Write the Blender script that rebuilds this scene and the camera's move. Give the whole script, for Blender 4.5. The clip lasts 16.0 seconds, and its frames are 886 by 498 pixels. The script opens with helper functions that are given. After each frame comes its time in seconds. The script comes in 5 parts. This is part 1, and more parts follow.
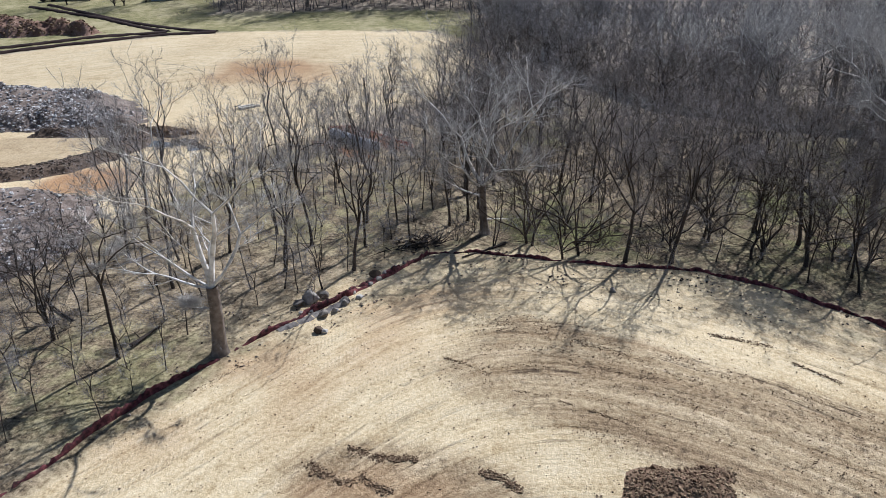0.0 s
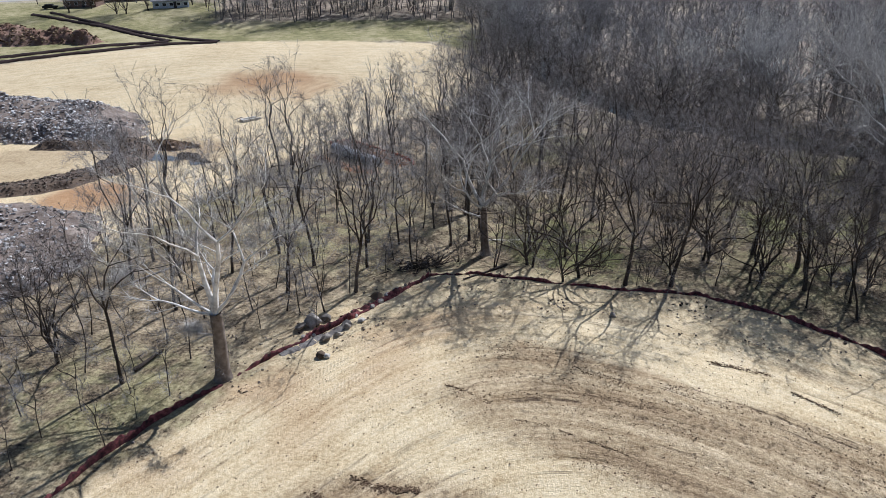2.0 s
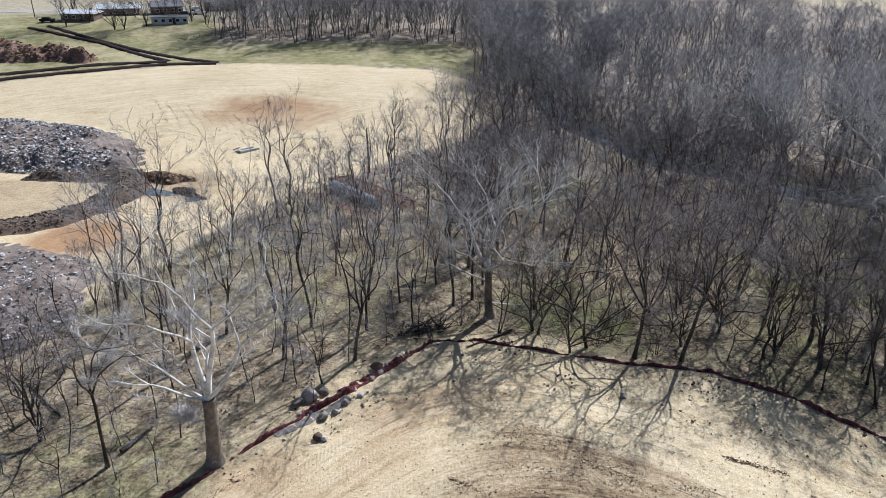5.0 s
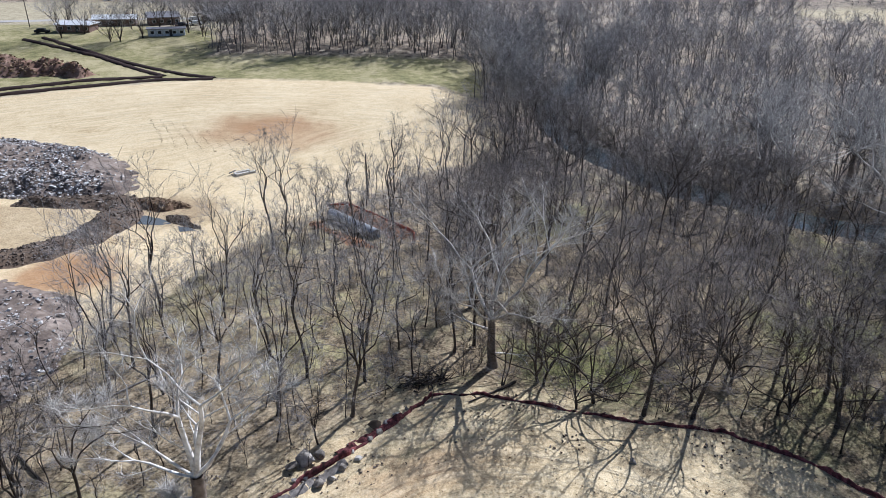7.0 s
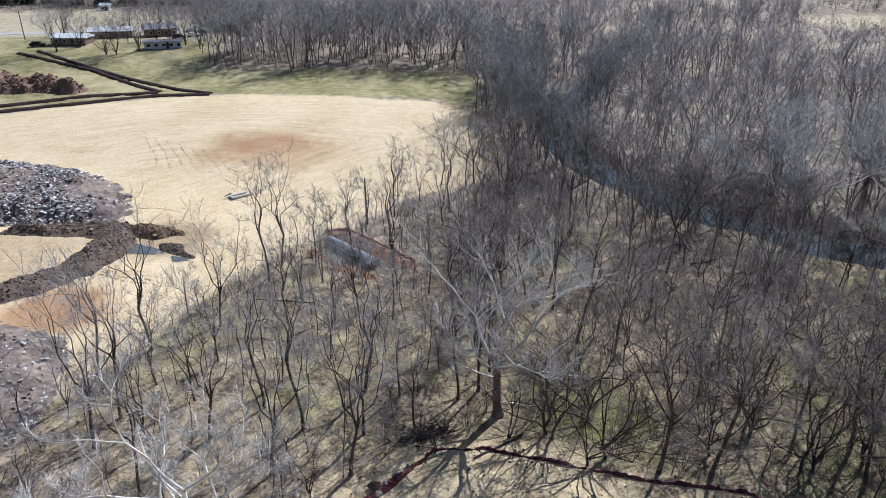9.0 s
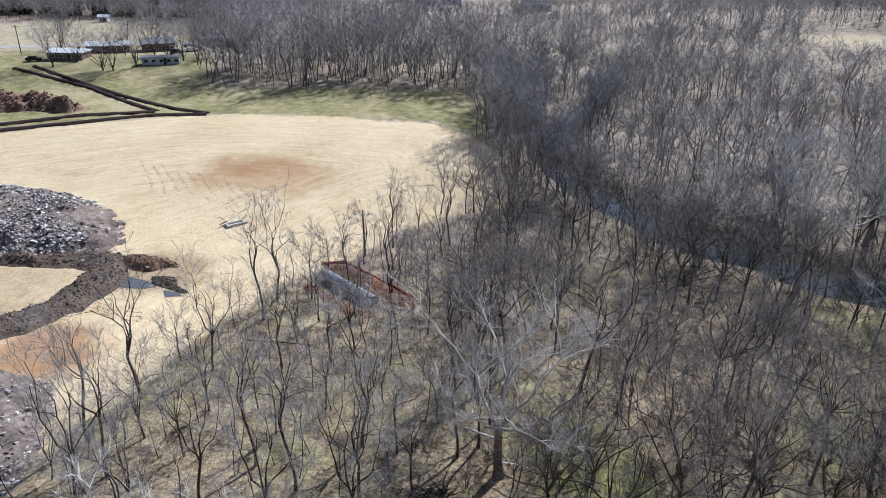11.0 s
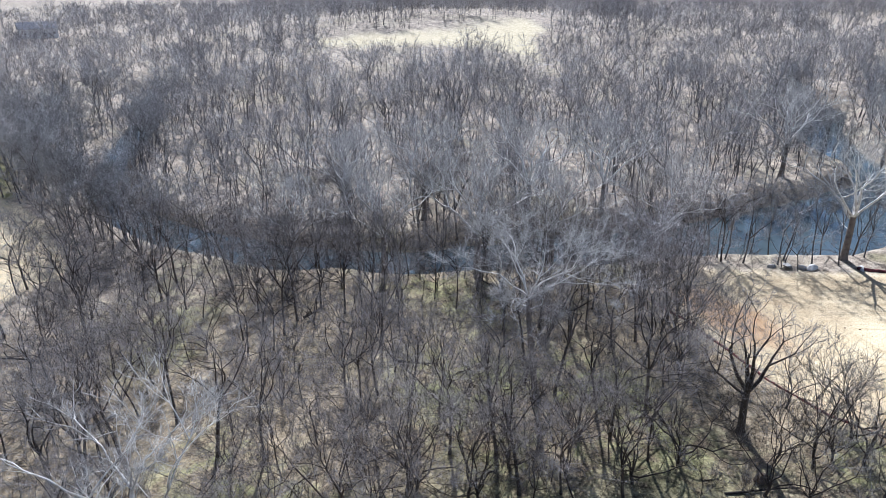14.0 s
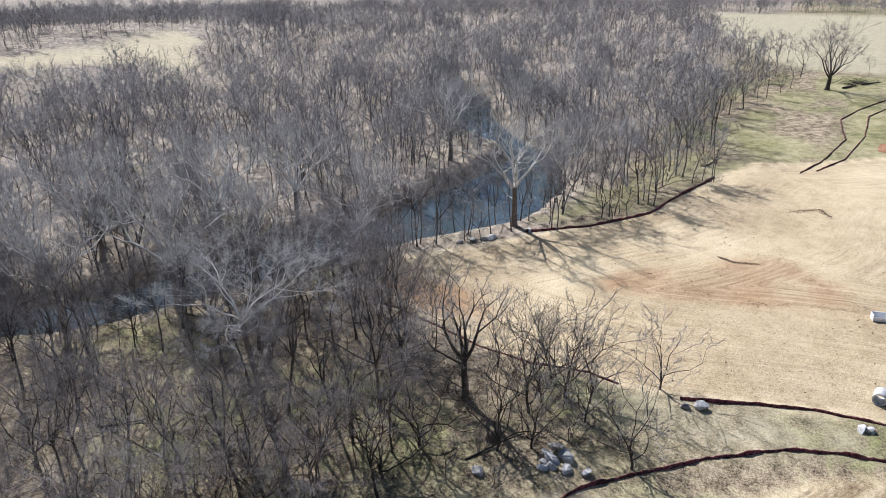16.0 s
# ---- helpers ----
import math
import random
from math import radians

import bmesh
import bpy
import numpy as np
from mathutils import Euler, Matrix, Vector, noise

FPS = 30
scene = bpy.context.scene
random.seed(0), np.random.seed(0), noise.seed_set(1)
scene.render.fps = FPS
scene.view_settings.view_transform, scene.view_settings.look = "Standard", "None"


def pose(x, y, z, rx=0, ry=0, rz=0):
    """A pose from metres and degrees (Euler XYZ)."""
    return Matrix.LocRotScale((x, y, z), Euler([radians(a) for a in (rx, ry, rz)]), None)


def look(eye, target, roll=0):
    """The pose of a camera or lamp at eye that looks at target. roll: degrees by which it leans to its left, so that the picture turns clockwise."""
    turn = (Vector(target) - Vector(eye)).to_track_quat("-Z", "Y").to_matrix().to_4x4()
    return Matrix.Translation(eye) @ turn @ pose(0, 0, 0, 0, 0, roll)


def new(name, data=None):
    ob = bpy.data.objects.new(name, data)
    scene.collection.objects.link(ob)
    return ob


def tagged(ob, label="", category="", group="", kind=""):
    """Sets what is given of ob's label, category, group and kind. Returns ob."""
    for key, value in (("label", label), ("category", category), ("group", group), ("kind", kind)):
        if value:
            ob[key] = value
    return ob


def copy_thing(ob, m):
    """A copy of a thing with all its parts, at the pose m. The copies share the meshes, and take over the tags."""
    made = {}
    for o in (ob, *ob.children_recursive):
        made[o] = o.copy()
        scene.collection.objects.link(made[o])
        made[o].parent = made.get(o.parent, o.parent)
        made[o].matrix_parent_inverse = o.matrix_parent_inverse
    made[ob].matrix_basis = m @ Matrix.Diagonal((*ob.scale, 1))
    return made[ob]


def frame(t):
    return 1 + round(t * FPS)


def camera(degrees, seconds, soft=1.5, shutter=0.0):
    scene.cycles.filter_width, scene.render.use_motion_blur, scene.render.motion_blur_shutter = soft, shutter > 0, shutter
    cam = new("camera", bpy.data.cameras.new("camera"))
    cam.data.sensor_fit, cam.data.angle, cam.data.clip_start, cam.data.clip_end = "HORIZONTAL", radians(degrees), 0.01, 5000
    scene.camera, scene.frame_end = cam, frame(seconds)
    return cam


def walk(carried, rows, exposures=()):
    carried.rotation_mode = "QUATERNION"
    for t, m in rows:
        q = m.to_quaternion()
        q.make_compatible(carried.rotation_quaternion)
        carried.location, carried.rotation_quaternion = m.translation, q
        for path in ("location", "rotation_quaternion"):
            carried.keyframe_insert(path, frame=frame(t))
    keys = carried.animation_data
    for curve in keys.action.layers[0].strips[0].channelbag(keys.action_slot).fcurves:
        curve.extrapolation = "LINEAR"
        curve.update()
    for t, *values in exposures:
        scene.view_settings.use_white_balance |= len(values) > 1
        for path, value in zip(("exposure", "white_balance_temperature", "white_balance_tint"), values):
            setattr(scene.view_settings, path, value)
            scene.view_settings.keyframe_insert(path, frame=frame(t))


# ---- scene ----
cam = camera(66.2, 16.0, 0.75)
PATH = [
    (0, (3.146, 11.08, 31.15), (3.033, 12.876, 30.278), -1.1),
    (0.5, (3.147, 11.098, 31.46), (3.033, 12.895, 30.59), -1.1),
    (1, (3.065, 11.11, 31.912), (2.953, 12.909, 31.044), -1.0),
    (1.5, (3.004, 11.213, 32.479), (2.892, 13.012, 31.614), -0.8),
    (2, (2.94, 11.483, 33.091), (2.829, 13.283, 32.227), -0.8),
    (2.5, (2.834, 11.965, 33.774), (2.725, 13.766, 32.91), -0.7),
    (3, (2.708, 12.588, 34.495), (2.6, 14.389, 33.632), -0.6),
    (3.5, (2.555, 13.368, 35.191), (2.449, 15.17, 34.33), -0.5),
    (4, (2.294, 14.287, 35.769), (2.192, 16.093, 34.916), -0.1),
    (6.5, (1.16, 19.201, 39.807), (1.071, 21.013, 38.964), 1.0),
    (7, (1.098, 20.457, 40.385), (1.009, 22.269, 39.544), 0.9),
    (7.5, (1.032, 21.721, 40.998), (0.94, 23.533, 40.158), 0.8),
    (8, (0.956, 23.0, 41.537), (0.863, 24.813, 40.697), 0.6),
    (8.5, (0.858, 24.213, 42.006), (0.764, 26.026, 41.168), 0.5),
    (11, (0.204, 29.176, 45.771), (0.117, 30.998, 44.951), 1.1),
    (11.5, (0.191, 30.432, 46.071), (0.102, 32.258, 45.26), 1.1),
    (12, (0.306, 31.64, 46.214), (0.378, 33.468, 45.406), 1.1),
    (12.5, (0.4, 32.689, 46.296), (0.611, 34.507, 45.49), 0.9),
    (13, (0.702, 33.316, 46.371), (1.072, 35.111, 45.57), 0.7),
    (13.5, (1.058, 33.652, 46.434), (1.834, 35.318, 45.643), 0.0),
    (14, (1.105, 33.999, 46.49), (2.129, 35.529, 45.708), -0.4),
    (14.5, (1.324, 34.31, 46.482), (2.469, 35.753, 45.702), -0.3),
    (15, (1.544, 34.541, 46.44), (2.94, 35.743, 45.663), -0.7),
    (15.5, (1.755, 34.959, 46.314), (3.335, 35.909, 45.538), -1.0),
    (16, (1.896, 35.366, 46.182), (3.504, 36.27, 45.41), -1.0),
]
walk(cam, [(t, look(eye, target, roll)) for t, eye, target, roll in PATH],
     [(0, 0.22, 5520, 14), (4, 0.25, 5450, 14), (8.5, 0.37, 5420, 15), (11.5, 0.34, 5440, 15), (13, 0.55, 5380, 15), (13.8, 0.82, 5250, 14), (14.6, 0.97, 5240, 14), (15.3, 0.76, 5420, 15), (16, 0.5, 5560, 15)])
# ---------------------------------------------------------------- light
SUN_AZ, SUN_EL = 31.5, 42.5
world = bpy.data.worlds.new("world")
scene.world = world
world.use_nodes = True
wn = world.node_tree
bg = wn.nodes["Background"]
sky = wn.nodes.new("ShaderNodeTexSky")
sky.sky_type = "NISHITA"
sky.sun_disc = False
sky.sun_elevation = radians(SUN_EL)
sky.sun_rotation = radians(SUN_AZ)
sky.dust_density = 0.8
wn.links.new(sky.outputs[0], bg.inputs[0])
bg.inputs[1].default_value = 0.05
sun_data = bpy.data.lights.new("sun", "SUN")
sun_data.energy, sun_data.angle, sun_data.color = 5.0, radians(0.53), (1.0, 0.95, 0.86)
sun = new("sun", sun_data)
SUN_WAY = Vector((math.sin(radians(SUN_AZ)) * math.cos(radians(SUN_EL)), math.cos(radians(SUN_AZ)) * math.cos(radians(SUN_EL)), math.sin(radians(SUN_EL))))
sun.matrix_world = look(SUN_WAY * 300, (0, 0, 0))


# ---------------------------------------------------------------- numeric helpers
def smooth(a, b, v):
    t = np.clip((v - a) / (b - a), 0, 1)
    return t * t * (3 - 2 * t)


def lattice(ix, iy, seed):
    n = (ix.astype(np.int64) * 374761393 + iy.astype(np.int64) * 668265263 + seed * 974634777) & 0x7FFFFFFF
    n = ((n ^ (n >> 13)) * 1274126177) & 0x7FFFFFFF
    return ((n ^ (n >> 16)) & 0xFFFF) / 65535.0


def vnoise(x, y, seed=0):
    """Value noise in -1 to 1."""
    x, y = np.asarray(x, float), np.asarray(y, float)
    ix, iy = np.floor(x), np.floor(y)
    u, v = x - ix, y - iy
    u, v = u * u * (3 - 2 * u), v * v * (3 - 2 * v)
    a, b = lattice(ix, iy, seed), lattice(ix + 1, iy, seed)
    c, d = lattice(ix, iy + 1, seed), lattice(ix + 1, iy + 1, seed)
    return 2 * ((a * (1 - u) + b * u) * (1 - v) + (c * (1 - u) + d * u) * v) - 1


def sdf(x, y, poly):
    """Distance to a closed outline, positive inside."""
    x, y = np.asarray(x, float), np.asarray(y, float)
    best, inside = np.full(x.shape, 1e18), np.zeros(x.shape, bool)
    for (ax, ay), (bx, by) in zip(poly, poly[1:] + poly[:1]):
        dx, dy = bx - ax, by - ay
        t = np.clip(((x - ax) * dx + (y - ay) * dy) / (dx * dx + dy * dy + 1e-9), 0, 1)
        best = np.minimum(best, (x - ax - t * dx) ** 2 + (y - ay - t * dy) ** 2)
        if ay != by:
            inside ^= ((ay > y) != (by > y)) & (x < dx * (y - ay) / dy + ax)
    return np.where(inside, 1, -1) * np.sqrt(best)


# ---------------------------------------------------------------- plan
FENCE_MAIN = [(-27.6, 35), (-26.3, 39.3), (-23.7, 44.5), (-20.0, 52.0), (-17.4, 54.6), (-14.7, 58.7), (-11.5, 62.1), (-8.0, 65.9), (-2.3, 73.6), (2.2, 74.1), (11.4, 71.8),
              (17.4, 70.5), (23.9, 69.9), (28.9, 67.0), (33.0, 63.3), (36.8, 59.3), (45, 53.5), (52.3, 49.1), (56.8, 44.9), (61.6, 40.0), (67.2, 32.7), (69.3, 27.2), (70.1, 21)]
FENCE_FIELD = [(71.4, 43.8), (74.1, 36.6), (76.2, 30.0), (76.6, 22)]
FENCE_RIVER = [(112.1, 79.6), (120.9, 69.5), (132.3, 61.6), (148.7, 58.3), (163.2, 54.2)]
PAD = [(-25.4, 38), (-21.4, 46.3), (-16.4, 54), (-9.1, 60), (-2.6, 66.4), (3.3, 68.2), (10.2, 66.1), (16.2, 64.3), (22.8, 61.2), (28.5, 57.3), (33.9, 53.2), (50, 42), (60, 34),
       (66, 26), (68, 10), (68, -80), (-90, -80), (-40, 10)]
EAST = [(84.6, 97.1), (91.9, 94), (102.8, 84.4), (113.5, 76.8), (123.8, 67), (138.6, 58.6), (164.4, 53.8), (180, 48.3), (185, 37.4), (199, 19.5), (235, 0), (240, -80), (78, -80),
        (77, 23), (76.2, 30), (74.1, 37), (72, 43.8), (71, 50), (71, 60), (72, 68.5), (75.7, 81)]
NORTH = [(-38.7, 84.2), (-36.5, 92.2), (-34.8, 100.7), (-32.8, 109.4), (-26.6, 121.8), (-19.3, 130), (-13.2, 141.4), (-4.4, 147.6), (6.2, 154.3), (8, 166), (5, 178.8), (0.4, 189.8), (-11.1, 198),
         (-52, 201), (-69, 199), (-83, 195), (-112, 182), (-260, 110), (-260, 30), (-70, 55), (-44, 72)]
GREEN_N = [(2, 190), (3, 215), (1.7, 231), (-14, 230), (-40, 230), (-64, 227), (-80, 227), (-84, 240), (-92, 262), (-130, 275), (-190, 262), (-300, 220), (-300, 110), (-112, 184), (-69, 200), (-11, 199.5)]
TOWN = [(-92, 262), (-90, 282), (-112, 306), (-146, 344), (-156, 354), (-182, 364), (-203, 369), (-213, 343), (-250, 330), (-420, 300), (-420, 200), (-190, 262), (-130, 275)]
GREEN_E = [(164, 55), (180, 49), (199, 19.5), (235, 0), (300, -10), (315, 12), (318, 38), (270, 51), (200, 60)]
CLEARING = [(140, 354), (165, 338), (188, 325), (207, 323), (249, 325), (242, 301), (223, 288), (200, 257), (192, 280), (172, 303), (150, 318), (140, 328)]
FAR_EAST = [(322, 10), (332, 52), (395, 78), (471, 98), (640, 132), (650, -120), (330, -120)]
CLAY_E = [(97.3, 61.1), (104.3, 56.7), (111.5, 48.5), (117, 43), (121, 38.5), (119, 34.5), (113.4, 29.5), (104.8, 24.1), (102, 30), (101.5, 34.3), (97.8, 45.3), (94.8, 55.2)]
POND = [(-59, 122), (-80, 122), (-80, 100), (-66, 101), (-61, 107)]
STRIP = [(45, 53), (52, 49), (62, 40), (70, 25), (76, 24), (74, 37), (71.4, 44), (71, 52), (68, 56), (60, 52), (52, 56)]
RIVER_NEAR = [(42, 285), (24, 240), (14.5, 205), (15, 184), (20.5, 168), (37, 140), (45, 134), (54, 124), (65, 117), (82, 107), (95, 103), (105, 97), (116, 88), (130, 84.5), (150, 85.5), (166, 92), (176, 99), (185, 107), (198, 120), (218, 136), (255, 152)]
RIVER_FAR = [(248, 163), (207, 147), (186, 128), (177, 113), (167, 107), (143, 109), (115, 113), (99, 118), (89, 123), (74, 128), (60, 132.5), (43, 147.5), (29.5, 170), (24.5, 189), (24.5, 208), (33, 236), (52, 280)]
RIVER = RIVER_NEAR + RIVER_FAR


def pad_lines(x, y):
    """Distances in from the pad's two edges, and one that runs round the corner between them."""
    d1 = (x + 25.4) * 0.78 - (y - 38) * 0.626
    d2 = -(x - 3.3) * 0.49 - (y - 68.2) * 0.873
    m = np.minimum(d1, d2)
    return d1, d2, m - 6 * np.log(np.exp(-(d1 - m) / 6) + np.exp(-(d2 - m) / 6))


def pad_soil_share(x, y):
    d1, d2, _ = pad_lines(x, y)
    return smooth(3.8, 5.5, d2) * smooth(18, 14.5, d2) * smooth(7.5, 12, d1)


def ground_base(x, y):
    z = 1.5 * np.exp(-((x - 18) ** 2 / 500 + (y - 54) ** 2 / 250))
    z = z - 1.8 * smooth(70, 125, y) * smooth(70, 20, x)
    rise = smooth(60, -20, x)
    z = z + 6.5 * smooth(135, 205, y) * rise + 4.0 * smooth(205, 260, y) * rise
    z = z + 5.0 * smooth(180, 420, np.hypot(x, y - 30)) * smooth(0, 120, x)
    return z + 15.0 * np.exp(-((x - 235) ** 2 + (y - 375) ** 2) / (2 * 85.0 ** 2))


def ground_height(x, y):
    x, y = np.asarray(x, float), np.asarray(y, float)
    z = ground_base(x, y)
    r = sdf(x, y, RIVER)
    return z - (4.4 + z * 0.6) * smooth(-4.5, 2.5, r + 0.8 * vnoise(x * 0.2, y * 0.2, 5))


def gz(x, y):
    return float(ground_height(np.array([x]), np.array([y]))[0])


# ---------------------------------------------------------------- materials
def material(name, rough=0.9):
    m = bpy.data.materials.new(name)
    m.use_nodes = True
    n = m.node_tree.nodes
    b = n["Principled BSDF"]
    b.inputs["Roughness"].default_value = rough
    b.inputs["Specular IOR Level"].default_value = 0.25
    return m, m.node_tree, b


def add_noise(tree, scale, detail=4.0, vector=None, rough=0.6):
    n = tree.nodes.new("ShaderNodeTexNoise")
    n.inputs["Scale"].default_value, n.inputs["Detail"].default_value, n.inputs["Roughness"].default_value = scale, detail, rough
    if vector is not None:
        tree.links.new(vector, n.inputs["Vector"])
    return n.outputs["Fac"]


def add_ramp(tree, fac, stops):
    r = tree.nodes.new("ShaderNodeValToRGB")
    e = r.color_ramp.elements
    while len(e) < len(stops):
        e.new(0.5)
    for el, (pos, col) in zip(e, stops):
        el.position = pos
        el.color = (*col, 1) if len(col) == 3 else col
    tree.links.new(fac, r.inputs[0])
    return r.outputs[0]


def add_mix(tree, fac, a, b, mode="MIX"):
    m = tree.nodes.new("ShaderNodeMix")
    m.data_type, m.blend_type = "RGBA", mode
    for sock, v in ((m.inputs[0], fac), (m.inputs[6], a), (m.inputs[7], b)):
        if isinstance(v, (int, float)):
            sock.default_value = v
        elif isinstance(v, tuple):
            sock.default_value = (*v, 1)
        else:
            tree.links.new(v, sock)
    return m.outputs[2]


def add_math(tree, op, a, b=0.0):
    m = tree.nodes.new("ShaderNodeMath")
    m.operation = op
    for sock, v in zip(m.inputs, (a, b)):
        if isinstance(v, (int, float)):
            sock.default_value = v
        else:
            tree.links.new(v, sock)
    return m.outputs[0]


def add_bump(tree, b, height, strength=0.5, dist=0.05):
    n = tree.nodes.new("ShaderNodeBump")
    n.inputs["Strength"].default_value, n.inputs["Distance"].default_value = strength, dist
    tree.links.new(height, n.inputs["Height"])
    tree.links.new(n.outputs[0], b.inputs["Normal"])


def position(tree):
    return tree.nodes.new("ShaderNodeNewGeometry").outputs["Position"]


def stretched(tree, sx, sy, sz):
    m = tree.nodes.new("ShaderNodeMapping")
    m.inputs["Scale"].default_value = (sx, sy, sz)
    tree.links.new(position(tree), m.inputs[0])
    return m.outputs[0]


def speckled(name, stops, scale, scale2=None, rough=0.9, bump=0.4, dist=0.05, per_object=0.0):
    """A surface whose colour runs along stops by two scales of noise."""
    m, t, b = material(name, rough)
    p = position(t)
    f = add_noise(t, scale, 5, p)
    f2 = add_noise(t, scale2 or scale * 0.12, 3, p)
    v = add_math(t, "ADD", add_math(t, "MULTIPLY", f, 0.6), add_math(t, "MULTIPLY", f2, 0.4))
    if per_object:
        o = t.nodes.new("ShaderNodeObjectInfo").outputs["Random"]
        v = add_math(t, "ADD", v, add_math(t, "MULTIPLY", add_math(t, "SUBTRACT", o, 0.5), per_object))
    t.links.new(add_ramp(t, v, stops), b.inputs["Base Color"])
    if bump:
        add_bump(t, b, f, bump, dist)
    return m


MAT_BARK = speckled("bark", [(0.3, (0.027, 0.021, 0.017)), (0.55, (0.068, 0.054, 0.044)), (0.75, (0.135, 0.111, 0.092))], 6, 0.7, per_object=0.25)
MAT_TWIG = speckled("twigs", [(0.3, (0.15, 0.138, 0.13)), (0.5, (0.28, 0.262, 0.25)), (0.7, (0.42, 0.4, 0.385))], 1.5, 0.15, bump=0, per_object=0.3)
MAT_TWIGDARK = speckled("dark_twigs", [(0.3, (0.105, 0.091, 0.082)), (0.5, (0.22, 0.194, 0.177)), (0.72, (0.36, 0.325, 0.301))], 1.5, 0.15, bump=0, per_object=0.35)
def canopy_material():
    """Twigs that differ one from another and from tree to tree, paled and greyed to stand in for haze."""
    m, t, b = material("canopy_twigs", 0.9)
    r = t.nodes.new("ShaderNodeNewGeometry").outputs["Random Per Island"]
    c = add_ramp(t, r, [(0.0, (0.13, 0.126, 0.128)), (0.45, (0.33, 0.322, 0.324)), (1.0, (0.62, 0.608, 0.602))])
    k = add_ramp(t, add_noise(t, 0.13, 3, position(t)), [(0.34, (0.62, 0.6, 0.6)), (0.6, (1.05, 1.03, 1.01))])
    o = add_ramp(t, t.nodes.new("ShaderNodeObjectInfo").outputs["Random"], [(0.0, (0.68, 0.67, 0.68)), (0.6, (1.0, 0.99, 0.98)), (1.0, (1.3, 1.28, 1.25))])
    t.links.new(add_mix(t, 1.0, add_mix(t, 1.0, c, k, "MULTIPLY"), o, "MULTIPLY"), b.inputs["Base Color"])
    return m


MAT_CANOPY = canopy_material()
MAT_REDEARTH = speckled("red_brown_earth", [(0.3, (0.09, 0.05, 0.035)), (0.48, (0.21, 0.122, 0.085)), (0.68, (0.38, 0.26, 0.195))], 0.5, 0.1, bump=0.9, dist=0.3)
# bark of the farther trees, with distance haze put in as lighter grey
MAT_GREYBARK = speckled("grey_bark", [(0.3, (0.07, 0.063, 0.058)), (0.55, (0.14, 0.128, 0.12)), (0.75, (0.24, 0.222, 0.21))], 4, 0.4, per_object=0.25)
MAT_SYCBARK = speckled("sycamore_bark", [(0.3, (0.09, 0.07, 0.056)), (0.5, (0.2, 0.165, 0.137)), (0.72, (0.34, 0.3, 0.26))], 2.2, 0.5, bump=0.6)
MAT_LIME = speckled("pale_limestone", [(0.3, (0.22, 0.205, 0.185)), (0.5, (0.45, 0.43, 0.4)), (0.72, (0.64, 0.62, 0.58))], 3, 0.6, per_object=0.3)
MAT_PALE = speckled("pale_bark", [(0.32, (0.25, 0.22, 0.18)), (0.43, (0.58, 0.55, 0.5)), (0.56, (0.82, 0.8, 0.76))], 1.6, 0.5, bump=0.2)
MAT_PALETWIG = speckled("pale_twigs", [(0.3, (0.4, 0.375, 0.345)), (0.6, (0.66, 0.635, 0.6))], 1.5, bump=0)
# red fabric; shaded folds and highlights are put into its dark and light tones
MAT_FABRIC = speckled("red_brown_fabric", [(0.38, (0.025, 0.013, 0.013)), (0.5, (0.11, 0.033, 0.035)), (0.66, (0.34, 0.11, 0.108))], 3.0, 0.5, bump=0.7)
MAT_MULCH = speckled("mulch", [(0.3, (0.014, 0.008, 0.007)), (0.6, (0.045, 0.025, 0.02))], 2.5, 0.4, bump=0.8, dist=0.1)
MAT_ROCK = speckled("limestone", [(0.3, (0.14, 0.12, 0.1)), (0.5, (0.34, 0.31, 0.27)), (0.72, (0.56, 0.525, 0.475))], 3, 0.6, per_object=0.4)
MAT_RUBBLE = speckled("rubble_soil", [(0.3, (0.07, 0.052, 0.044)), (0.5, (0.19, 0.15, 0.122)), (0.7, (0.35, 0.295, 0.25))], 1.2, 0.15, bump=0.9, dist=0.2)
MAT_CLAY = speckled("red_clay", [(0.3, (0.13, 0.055, 0.03)), (0.5, (0.27, 0.135, 0.07)), (0.7, (0.4, 0.23, 0.13))], 1.5, 0.2, bump=0.7, dist=0.1)
MAT_EARTH = speckled("dug_earth", [(0.3, (0.075, 0.045, 0.028)), (0.5, (0.18, 0.114, 0.07)), (0.7, (0.33, 0.23, 0.15))], 1.2, 0.2, bump=0.8, dist=0.15)
MAT_MUD = speckled("dark_mud", [(0.3, (0.05, 0.035, 0.025)), (0.6, (0.16, 0.115, 0.08))], 1.5, 0.2, bump=0.9, dist=0.15)


